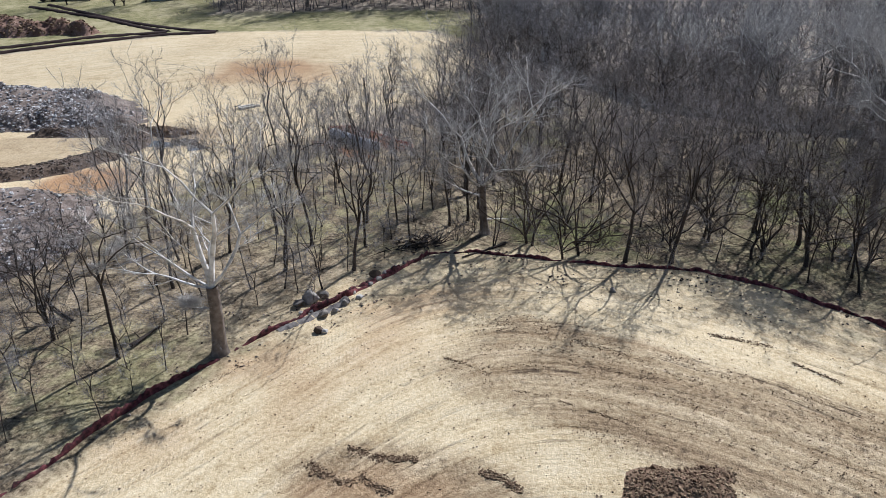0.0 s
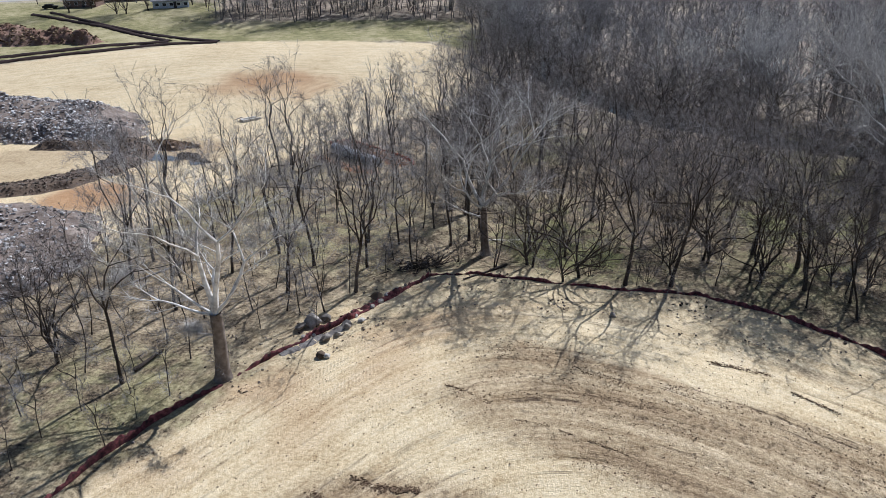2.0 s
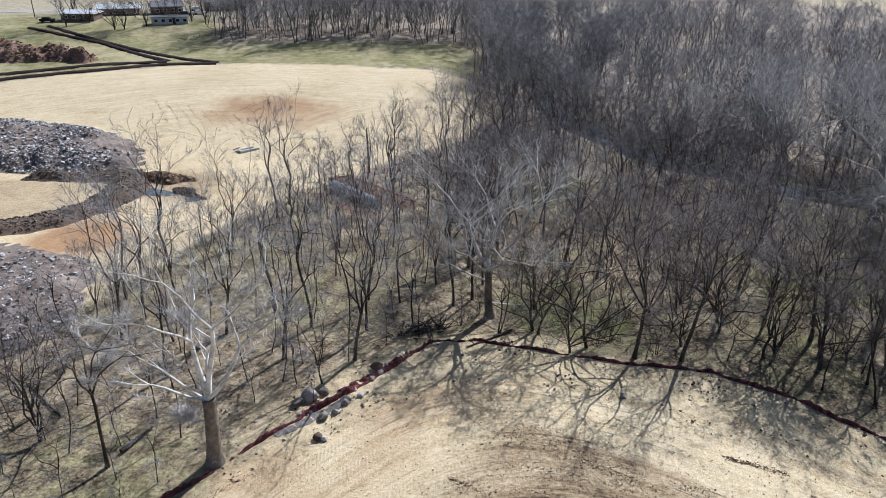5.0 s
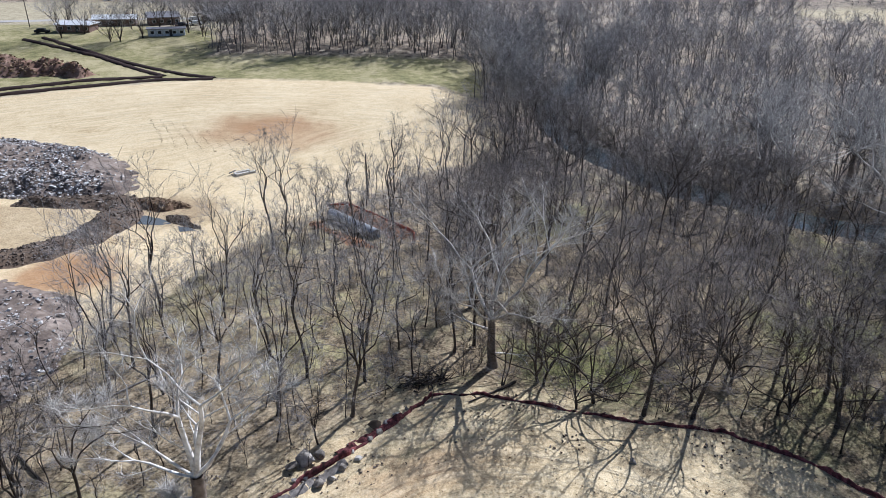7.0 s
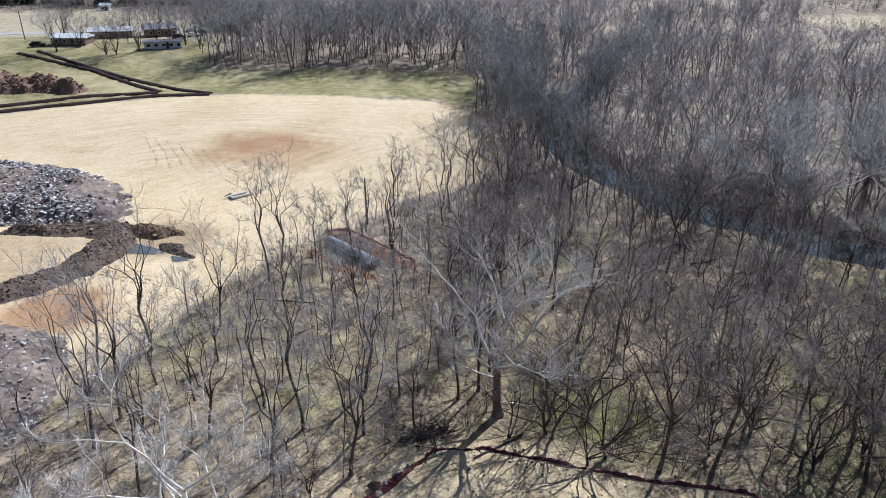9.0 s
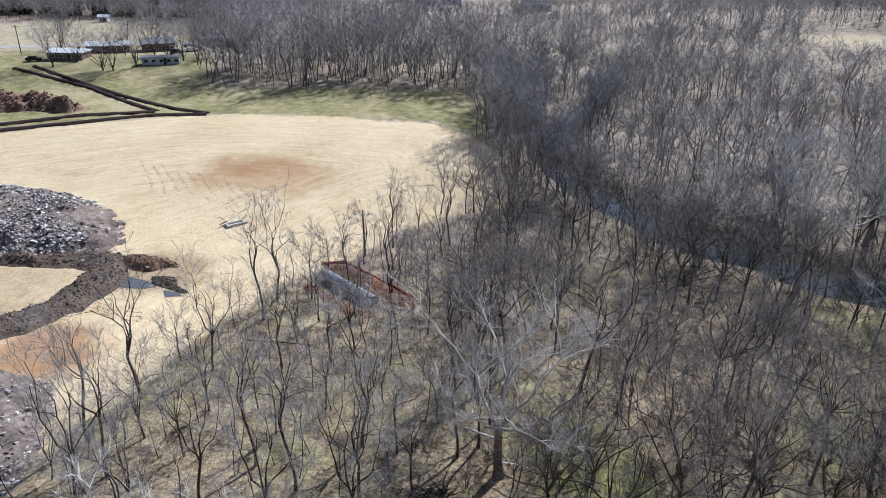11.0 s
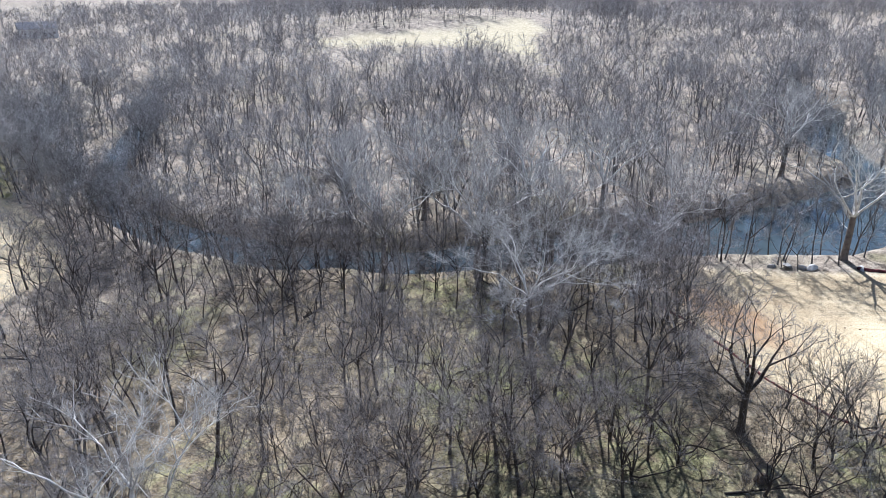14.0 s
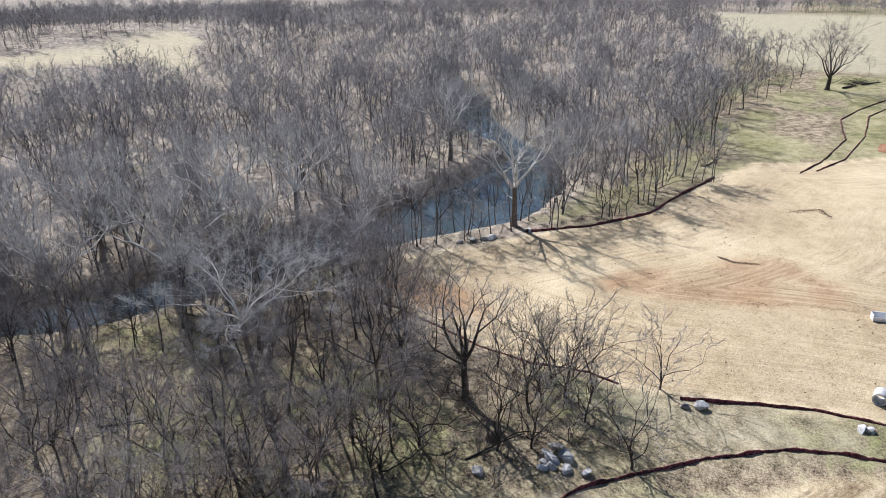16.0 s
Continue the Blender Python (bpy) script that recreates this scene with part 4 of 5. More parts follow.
ridge("silt_fence", FENCE_RIVER, 0.45, 0.4, MAT_FABRIC, 0.6, 5, "dark silt fence above the river bank")
ridge("mulch_berm", [(-146, 240), (-112, 222.4), (-83.3, 200.6)], 2.1, 0.5, MAT_MULCH, 1, 6, "long straight dark brown mulch berm across the meadow", 0.05, 0.15)
ridge("mulch_berm", [(-141, 242.5), (-100.1, 216), (-79.2, 203.6), (-69.3, 200.0)], 2.1, 0.5, MAT_MULCH, 1, 7, "long straight dark brown mulch berm across the meadow", 0.05, 0.15)
ridge("mulch_berm", [(-160, 165), (-114.4, 187.1), (-100.3, 194.8), (-83.3, 200.0)], 2.3, 0.5, MAT_MULCH, 1, 8, "dark brown mulch berm at the edge of the straw field", 0.12, 0.15)
ridge("mulch_berm", [(-150, 165), (-112, 183.3), (-95.3, 190.8), (-82.4, 196.7), (-69.3, 199.2)], 2.3, 0.5, MAT_MULCH, 1, 9, "dark brown mulch berm at the edge of the straw field", 0.12, 0.15)
for extra_line, sd in (([(124.5, 67.8), (130.8, 62.3), (149.8, 57.9), (163.3, 54.2)], 11), ([(175.4, 37.2), (188.9, 33), (214.8, 28.3), (239.1, 29.9), (256, 25), (273.6, 17.4)], 12), ([(178.7, 33.9), (193, 28.2), (220.8, 23.6), (247.2, 22.4), (259.2, 17.8)], 13)):
    ridge("silt_fence", extra_line, 0.36, 0.3, MAT_FABRIC, 0.6, sd, "slumped red-brown silt fence on rough grass")
ridge("silt_fence", [(76.3, 95.5), (75.6, 84.8), (73.9, 78.1), (71.3, 69), (70.6, 61.7), (72, 54.8), (71.1, 50.8)], 0.3, 0.25, MAT_FABRIC, 0.5, 14, "low red-brown silt fence between trees and straw field")
ridge("silt_fence", [(-46, 68), (-42.5, 63), (-40, 60), (-38.5, 55)], 0.5, 0.5, MAT_FABRIC, 0.5, 15, "short red silt fence under trees")

for k, (x, y) in enumerate(np.concatenate([resample(RIVER_NEAR[1:17], 8), resample(RIVER_FAR[6:19], 9)])):
    x, y = float(x) + 1.2 * math.sin(k * 2.3), float(y) + 1.2 * math.cos(k * 1.7)
    tagged(copy_thing(SHRUB[k % 2], stand(None, x, y, k * 47, 1.0 + 0.5 * (k * 7 % 5) / 5)), "tangled leafless shrub on the river bank", group="shrubs along the river")
for k in range(18):
    x, y = 26 + k % 3 * 3.4 + (k // 3) * 3.6 - 14 * (k % 2) * 0, 212 + (k // 3) * 11 + 3 * (k % 3)
    if sdf([x], [y], RIVER)[0] < -0.5:
        tagged(copy_thing(BANK[k % 3], stand(None, x, y, k * 83, 0.9 + 0.05 * (k % 4))))

# ---------------------------------------------------------------- rocks and heaps
def rock_mesh(seed, points=16, flat=0.7):
    rng = np.random.default_rng(seed)
    bm = bmesh.new()
    for _ in range(points):
        d = unit(rng.normal(size=3)) * rng.uniform(0.75, 1.0)
        bm.verts.new((d[0], d[1] * rng.uniform(0.7, 1), d[2] * flat))
    out = bmesh.ops.convex_hull(bm, input=bm.verts)
    bmesh.ops.delete(bm, geom=[e for e in out["geom_interior"] if isinstance(e, bmesh.types.BMVert)], context="VERTS")
    bmesh.ops.bevel(bm, geom=list(bm.edges), offset=0.05, segments=1, affect="EDGES")
    me = bpy.data.meshes.new("rock")
    bm.to_mesh(me)
    bm.free()
    me.materials.append(MAT_ROCK)
    return me


ROCKS = [rock_mesh(300 + k, 14 + 2 * (k % 3), 0.55 + 0.12 * (k % 3)) for k in range(6)]
ROCK_N = [0]


def boulder(x, y, size, label="pale grey limestone boulder lying in thin grass", group="boulders", lift=0.0, stretch=1.0, mat=None):
    k = ROCK_N[0]
    ROCK_N[0] += 1
    me = ROCKS[k % 6]
    if mat is not None:
        me = me.copy()
        me.materials[0] = mat
    ob = tagged(new("boulder", me), label, "rock", group)
    ob.matrix_basis = pose(x, y, gz(x, y) + size * 0.28 + lift, (k * 37) % 25, (k * 53) % 20, (k * 71) % 360) @ Matrix.Diagonal((size * stretch, size, size, 1))
    return ob


for x, y, sz in [(49.5, 58.6, 0.95), (70.0, 43.0, 0.75), (70.9, 41.4, 0.95), (74.2, 25.7, 0.9), (74.6, 25.0, 0.7)]:
    boulder(x, y, sz, mat=MAT_LIME)
boulder(55.0, 59.8, 1.0, "dark boulder in the shade of an elm", "", mat=MAT_MUD)
for x, y, sz, lf in [(56.1, 53.0, 1.0, 0.4), (56.0, 52.3, 0.8, 0), (55.0, 53.4, 0.7, 0), (54.6, 52.5, 0.75, 0), (53.9, 51.1, 0.8, 0), (53.6, 52.6, 0.7, 0), (54.4, 49.3, 0.7, 0), (55.4, 51.5, 0.9, 0.1), (53.0, 53.4, 0.6, 0), (55.6, 54.0, 0.55, 0), (54.0, 53.6, 0.5, 0)]:
    boulder(x, y, sz, "pale limestone block in a rock pile under trees", "rock pile", lf, 1.25, MAT_LIME)
for x, y, sz in [(-12.3, 63.9, 1.1), (-13.2, 63.0, 0.8), (-11.2, 64.6, 0.7), (-9.9, 58.5, 0.4), (-12.6, 61.6, 0.35), (-11.8, 61.9, 0.3), (-8.6, 65.2, 0.35), (-7.3, 66.9, 0.4), (-6.6, 67.8, 0.5), (-5.4, 70.3, 0.45), (-4.6, 71.4, 0.4), (-6.1, 69.2, 0.5), (-9.0, 63.2, 0.55), (-7.9, 64.3, 0.45), (14.9, 64.9, 0.45), (-10.5, 61.2, 0.6), (-9.7, 61.9, 0.5)]:
    boulder(x, y, sz, "grey weathered boulder beside the silt fence", "boulders by the fence")
boulder(-10.4, 58.6, 0.6, "dark boulder on straw", "boulders by the fence", mat=MAT_MUD)
boulder(-7.1, 68.7, 0.8, "dark grey boulder beside the silt fence", "boulders by the fence", mat=MAT_MUD)
for x, y, sz in [(103.8, 86.5, 1.0), (105.2, 85, 0.8), (106.3, 83.8, 0.9), (112.6, 79, 0.8), (101.8, 88, 0.7)]:
    boulder(x, y, sz, "pale limestone boulder on the river bank", "boulders on the bank", 0, 1.4, MAT_LIME)


ridge("torn_fabric", [(-13.8, 58.6), (-12.2, 60.4), (-10.4, 62.3), (-8.9, 63.9)], 0.9, 0.28, speckled("grey_cloth", [(0.3, (0.06, 0.05, 0.045)), (0.7, (0.3, 0.275, 0.25))], 2.0, 0.5, bump=0.9, dist=0.1), 0.25, 24, "crumpled grey cloth lying beside the silt fence", 0.9, 0.8)
ridge("torn_fabric", [(-9.6, 64.6), (-7.9, 66.6), (-6.4, 68.6), (-5.2, 70.4)], 0.8, 0.35, MAT_FABRIC, 0.25, 25, "torn dark red fabric crumpled beside the fence", 0.9, 1.2)


def heap(name, outline, height, mat, step, seed, label, stones=0, stone_size=(0.15, 0.5), edge=4.0, category="heap", stone_mat=None):
    """A mound within an outline, with loose stones over it."""
    rng = np.random.default_rng(seed)
    px, py = np.array(outline).T
    xs, ys = np.arange(px.min() - step, px.max() + 2 * step, step), np.arange(py.min() - step, py.max() + 2 * step, step)
    X, Y = np.meshgrid(xs, ys)
    d = sdf(X, Y, outline) + 0.8 * vnoise(X * 0.4, Y * 0.4, seed)

    def top(x, y, dd):
        return ground_height(x, y) + height * smooth(0, edge, dd) * (0.72 + 0.3 * vnoise(x * 0.18, y * 0.18, seed + 1)) + 0.14 * height * smooth(0, 1, dd) * vnoise(x * 0.9, y * 0.9, seed + 2) + 0.3 * np.clip(dd, -1, 0)

    Z = top(X, Y, d)
    keep = d > -1.0
    ids = -np.ones(X.shape, int)
    ids[keep] = np.arange(keep.sum())
    q = np.stack([ids[:-1, :-1], ids[:-1, 1:], ids[1:, 1:], ids[1:, :-1]], -1).reshape(-1, 4)
    q = q[(q >= 0).all(1)]
    ob = tagged(new(name), label, category)
    mesh_object("mound", np.stack([X[keep], Y[keep], Z[keep]], 1), q.tolist(), mat, ob)
    if stones:
        V, F, base = [], [], 0
        shapes = [np.array([v.co for v in me.vertices]) for me in CHIPS]
        loops = [[tuple(p.vertices) for p in me.polygons] for me in CHIPS]
        cx, cy = rng.uniform(px.min(), px.max(), stones * 4), rng.uniform(py.min(), py.max(), stones * 4)
        cd = sdf(cx, cy, outline) + 0.8 * vnoise(cx * 0.4, cy * 0.4, seed)
        ok = (cd > 0.2) & (rng.uniform(size=stones * 4) < (0.62 + 0.8 * vnoise(cx * 0.13, cy * 0.13, seed + 5) if stone_mat is None else 1))
        cx, cy, cd = cx[ok][:stones], cy[ok][:stones], cd[ok][:stones]
        for x, y, z in zip(cx, cy, top(cx, cy, cd)):
            k = int(rng.integers(len(shapes)))
            sz = stone_size[0] + (stone_size[1] - stone_size[0]) * rng.uniform() ** 1.4 * (1 if rng.uniform() < 0.97 else 1.8)
            a = rng.uniform(0, 6.28)
            c, s = math.cos(a), math.sin(a)
            v = (shapes[k] * sz * rng.uniform(0.6, 1.3, 3)) @ np.array([[c, s, 0], [-s, c, 0], [0, 0, 1]])
            V.append(v + np.array([x, y, z + 0.15 * sz]))
            F += [tuple(i + base for i in f) for f in loops[k]]
            base += len(v)
        st = mesh_object("loose_rubble", np.concatenate(V), F, stone_mat or MAT_STONES, ob, flat=True)
        tagged(st, kind="stuff")
    return ob


def island_material(name, stops):
    m, t, b = material(name, 0.9)
    r = t.nodes.new("ShaderNodeNewGeometry").outputs["Random Per Island"]
    c = add_ramp(t, r, stops)
    f = add_noise(t, 4, 4, position(t))
    t.links.new(add_mix(t, 0.5, c, add_ramp(t, f, [(0.3, (0.25, 0.24, 0.23)), (0.7, (0.85, 0.84, 0.82))]), "MULTIPLY"), b.inputs["Base Color"])
    return m


MAT_STONES = island_material("broken_stone", [(0.0, (0.12, 0.1, 0.09)), (0.35, (0.34, 0.305, 0.285)), (0.65, (0.6, 0.575, 0.555)), (1.0, (0.88, 0.87, 0.85))])
MAT_CLODS = island_material("soil_clod", [(0.0, (0.1, 0.06, 0.035)), (0.5, (0.22, 0.145, 0.085)), (1.0, (0.42, 0.31, 0.19))])
MAT_MUDCLODS = island_material("mud_clod", [(0.0, (0.06, 0.045, 0.035)), (0.6, (0.17, 0.13, 0.1)), (1.0, (0.36, 0.31, 0.26))])


def chip(seed):
    rng = np.random.default_rng(seed)
    bm = bmesh.new()
    for _ in range(9):
        bm.verts.new(unit(rng.normal(size=3)) * rng.uniform(0.7, 1.0) * np.array([1, 0.8, 0.6]))
    out = bmesh.ops.convex_hull(bm, input=bm.verts)
    bmesh.ops.delete(bm, geom=[e for e in out["geom_interior"] if isinstance(e, bmesh.types.BMVert)], context="VERTS")
    me = bpy.data.meshes.new("chip")
    bm.to_mesh(me)
    bm.free()
    return me


CHIPS = [chip(500 + k) for k in range(8)]
heap("rubble_heap", [(-112, 156), (-93.3, 155), (-81.5, 153), (-70, 148), (-63, 141), (-59, 132), (-59, 127.5), (-74, 125), (-112, 124)], 3.4, MAT_RUBBLE, 0.8, 31, "grey-brown heap of broken concrete and stone rubble", 9000, (0.1, 0.5), 7)
heap("rubble_slope", [(-60, 95), (-54.3, 94), (-46, 89.5), (-41.3, 81.5), (-40.5, 75), (-41.5, 68), (-52, 62), (-75, 60), (-75, 96)], 2.4, MAT_RUBBLE, 0.8, 32, "brown soil slope strewn with broken stone", 6500, (0.08, 0.4), 6)
heap("dirt_mound", [(-150, 208), (-131, 209), (-112, 206), (-101, 201), (-104, 196.5), (-120, 196), (-150, 192)], 5.4, MAT_REDEARTH, 0.8, 33, "long red-brown mound of dug earth in the meadow", 2200, (0.12, 0.6), 5, stone_mat=MAT_CLODS)
heap("mud_bank", [(-58.5, 128.5), (-54.6, 127), (-52, 117), (-53.2, 108.5), (-57, 101.5), (-65, 95.5), (-75, 93), (-75, 98.5), (-66, 102), (-61.5, 107.5), (-59.5, 113), (-60, 121), (-76, 121.5), (-76, 125.5)], 1.4, MAT_MUD, 0.6, 34,
     "dark brown earth bank round a dried pond", 2600, (0.08, 0.34), 2.2, stone_mat=MAT_MUDCLODS)
heap("mud_pile", [(-58, 126.5), (-53, 127.8), (-48.8, 127), (-46.4, 124), (-50, 122), (-57, 122.5)], 1.3, MAT_EARTH, 0.5, 35, "dark clodded mud pile beside a puddle", 700, (0.12, 0.35), 2, stone_mat=MAT_CLODS)
heap("mud_pile", [(-50, 120.6), (-46.5, 120.4), (-42, 116.8), (-39.8, 114.6), (-42.4, 115), (-46, 116.8)], 0.7, MAT_MUD, 0.4, 36, "wet dark mud pile with ragged edge", 420, (0.1, 0.3), 1.5, stone_mat=MAT_MUDCLODS)
heap("dirt_heap", [(11, 40.6), (12.3, 42.4), (14, 43.2), (15.4, 43.2), (16.4, 43.7), (17.8, 43.8), (18.6, 42.8), (18.2, 41), (17, 39.4), (12, 39)], 0.8, MAT_EARTH, 0.25, 37, "heap of dark freshly dug clods on straw", 1900, (0.03, 0.2), 2.0, stone_mat=MAT_CLODS)
heap("dirt_heap", [(203, 22), (222, 18), (240, 14), (244, -5), (205, 2)], 1.6, MAT_CLAY, 1.2, 39, "red-brown graded earth beyond the grass", 0, edge=4)
def puddle(outline, z, label):
    c = np.mean(outline, axis=0)
    pts = []
    for a, b in zip(outline, outline[1:] + outline[:1]):
        for f in np.arange(0, 1, 0.12):
            px, py = a[0] + (b[0] - a[0]) * f, a[1] + (b[1] - a[1]) * f
            wob = 1 + 0.16 * float(vnoise(px * 0.8, py * 0.8, 15)) + 0.1 * float(vnoise(px * 2.3, py * 2.3, 16))
            pts.append((c[0] + (px - c[0]) * wob, c[1] + (py - c[1]) * wob, z))
    v = pts + [(float(c[0]), float(c[1]), z)]
    n = len(pts)
    return tagged(mesh_object("puddle", v, [(i, (i + 1) % n, n) for i in range(n)], MAT_PUDDLE), label, "puddle", kind="structure")


MAT_PUDDLE, _t, _b = material("puddle_water", 0.08)
_b.inputs["Base Color"].default_value = (0.12, 0.13, 0.13, 1)
_b.inputs["Specular IOR Level"].default_value = 0.5
add_bump(_t, _b, add_noise(_t, 3, 3, position(_t)), 0.1, 0.02)
puddle([(-55.4, 119.4), (-52, 119.6), (-49, 118.6), (-46.6, 117), (-48, 116), (-52, 116.4)], gz(-51, 118) + 0.1, "shallow puddle reflecting the sky")
puddle([(-45, 115.6), (-42.6, 115.2), (-41.4, 114.2), (-43.8, 113.6)], gz(-43, 114.6) + 0.1, "small puddle beside wet mud")


# ---------------------------------------------------------------- loose clods over the worked soil
def clods(name, count, x0, x1, y0, y1, keep, size, seed, label, mat):
    rng = np.random.default_rng(seed)
    shapes = [np.array([v.co for v in me.vertices]) for me in CHIPS]
    loops = [[tuple(p.vertices) for p in me.polygons] for me in CHIPS]
    c = np.stack([rng.uniform(x0, x1, count), rng.uniform(y0, y1, count)], 1)
    c = c[keep(c[:, 0], c[:, 1], rng.uniform(size=count))]
    z = ground_height(c[:, 0], c[:, 1])
    V, F, base = [], [], 0
    for (x, y), h in zip(c, z):
        k = int(rng.integers(len(shapes)))
        sz = size * rng.uniform(0.4, 1.0) ** 2 * 1.6
        a = rng.uniform(0, 6.28)
        cs, sn = math.cos(a), math.sin(a)
        v = (shapes[k] * sz * rng.uniform(0.7, 1.3, 3)) @ np.array([[cs, sn, 0], [-sn, cs, 0], [0, 0, 1]])
        V.append(v + np.array([x, y, h + 0.3 * sz]))
        F += [tuple(i + base for i in f) for f in loops[k]]
        base += len(v)
    return tagged(mesh_object(name, np.concatenate(V), F, mat, flat=True), label, "soil", kind="stuff")


def pad_soil(x, y, u):
    _, _, r = pad_lines(x, y)
    rows = vnoise(r * 1.4, x * 0.15, 91)
    return (sdf(x, y, PAD) > 0.5) & (u < 0.06 + 0.9 * pad_soil_share(x, y) * (0.45 + 0.8 * rows))


clods("soil_clods", 60000, -26, 40, 37, 69, pad_soil, 0.062, 61, "scattered brown soil clods over straw", MAT_CLODS)
clods("soil_clods", 5000, 71, 150, -5, 98, lambda x, y, u: (sdf(x, y, EAST) > 0.5) & (u < 0.25 + 0.5 * vnoise(sdf(x, y, EAST) * 0.5, x * 0.05, 92)), 0.12, 62, "scattered brown soil clods over straw", MAT_CLODS)
clods("litter_debris", 7000, -42, 72, 40, 110, lambda x, y, u: wooded(x, y, 0.2) & (u < 0.5), 0.12, 63, "scattered bark, clods and stones in leaf litter", MAT_MUDCLODS)


clods("litter_debris", 5200, -22, 48, 52, 76, lambda x, y, u: (sdf(x, y, PAD) > -8) & (sdf(x, y, PAD) < 1.2) & (u < 0.3 + 0.8 * vnoise(x * 0.3, y * 0.3, 93)), 0.13, 64, "dark bark, clods and twigs strewn over the straw edge", MAT_MUDCLODS)


def clod_line(line, width, count, size, seed):
    """A narrow row of turned-up soil."""
    rng = np.random.default_rng(seed)
    p = resample(line, 0.1)
    shapes = [np.array([v.co for v in me.vertices]) for me in CHIPS]
    loops = [[tuple(q.vertices) for q in me.polygons] for me in CHIPS]
    V, F, base = [], [], 0
    for _ in range(2 * count):
        x, y = p[int(rng.integers(len(p)))] + rng.normal(size=2) * width * 0.4
        k, sz = int(rng.integers(len(shapes))), 0.75 * size * rng.uniform(0.2, 1.0)
        V.append(shapes[k] * sz * rng.uniform(0.7, 1.4, 3) + np.array([x, y, gz(x, y) + 0.2 * sz]))
        F += [tuple(i + base for i in f) for f in loops[k]]
        base += len(shapes[k])
    return tagged(mesh_object("turned_soil", np.concatenate(V), F, MAT_CLODS, flat=True), "row of dark turned-up soil on straw", "soil", kind="stuff")


for line, w, n, sz, sd in (([(-5.2, 44.7), (-3.9, 44.1), (-2.6, 43.8), (-1.1, 43.8), (-0.8, 43.5)], 0.4, 320, 0.19, 41), ([(-7.7, 43.4), (-6.6, 42.5), (-5.5, 42), (-4.6, 41.8)], 0.45, 260, 0.18, 42), ([(-4.1, 42.4), (-3.2, 41.6), (-2.2, 41.1)], 0.4, 160, 0.18, 40),
                           ([(3.1, 42.7), (4.2, 42.4), (5.1, 41.7), (5.6, 41.3)], 0.4, 190, 0.18, 43), ([(5.6, 50.2), (7.5, 49.7), (9.8, 48.4), (11.9, 47.3), (13.9, 46), (15.2, 45.5)], 0.16, 330, 0.11, 44), ([(0.3, 54.5), (2.3, 53.3), (3.9, 52)], 0.25, 130, 0.11, 46),
                           ([(21.3, 57.2), (23.1, 56.7), (25.4, 55.8)], 0.35, 190, 0.13, 45), ([(26.2, 53.7), (27.7, 52.4), (28.6, 51.6)], 0.3, 110, 0.12, 49), ([(8, 57), (11, 56), (14, 54.2)], 0.7, 140, 0.12, 47), ([(-20.5, 46.5), (-18, 50.5), (-15, 54.5)], 0.8, 130, 0.12, 48),
                           ([(97, 46), (103, 33), (104.8, 24.1)], 1.3, 300, 0.15, 50), ([(120.6, 37.2), (112.2, 31.8), (104.8, 24.1)], 2.2, 300, 0.15, 51), ([(115.9, 46.4), (114.7, 43.6), (115.6, 40.2)], 0.5, 190, 0.22, 52), ([(145.8, 37.2), (149.3, 32.3), (145.6, 30.3)], 1.2, 160, 0.25, 53)):
    clod_line(line, w, n, sz, sd)
for k in range(9):
    x0, y0 = -74 + 3.1 * k, 170 - 1.2 * k
    clod_line([(x0, y0), (x0 + 5, y0 - 7), (x0 + 9 + 0.3 * k, y0 - 14)], 0.5, 60, 0.14, 70 + k)
for k in range(4):
    clod_line([(-56 + 1.2 * k, 112.6 - 1.3 * k), (-51 + 1.2 * k, 110.4 - 1.3 * k), (-46 + k, 109.8 - 1.2 * k)], 0.35, 70, 0.16, 80 + k)


# ---------------------------------------------------------------- culvert, blocks, pipe, machine blade
def simple(name, rgb, rough=0.6, metal=0.0, var=0.25):
    m, t, b = material(name, rough)
    f = add_noise(t, 2.5, 5, position(t))
    d = tuple(c * (1 - var) for c in rgb)
    l = tuple(min(1, c * (1 + var)) for c in rgb)
    t.links.new(add_ramp(t, f, [(0.35, d), (0.65, l)]), b.inputs["Base Color"])
    b.inputs["Metallic"].default_value = metal
    add_bump(t, b, f, 0.2, 0.02)
    return m


MAT_ZINC = simple("galvanised_steel", (0.5, 0.52, 0.54), 0.4, 0.7)
MAT_CONCRETE = simple("concrete", (0.55, 0.54, 0.51), 0.9)
MAT_WHITE = simple("white_paint", (0.75, 0.75, 0.74), 0.5, 0, 0.12)
MAT_DARK = simple("dark_steel", (0.05, 0.05, 0.055), 0.6, 0.3)
MAT_BRICKRED = simple("red_brick", (0.17, 0.115, 0.095), 0.9)
MAT_ROOF = simple("grey_shingles", (0.2, 0.2, 0.22), 0.9)
MAT_ROOFMETAL = simple("light_metal_roof", (0.62, 0.64, 0.66), 0.45)
MAT_GLASS = simple("dark_window_glass", (0.03, 0.035, 0.04), 0.1)
MAT_BLUE = simple("blue_grey_siding", (0.3, 0.35, 0.42), 0.8)
MAT_ASPHALT = simple("pale_gravel", (0.4, 0.38, 0.35), 0.95)
MAT_TYRE = simple("tyre_rubber", (0.02, 0.02, 0.02), 0.8)


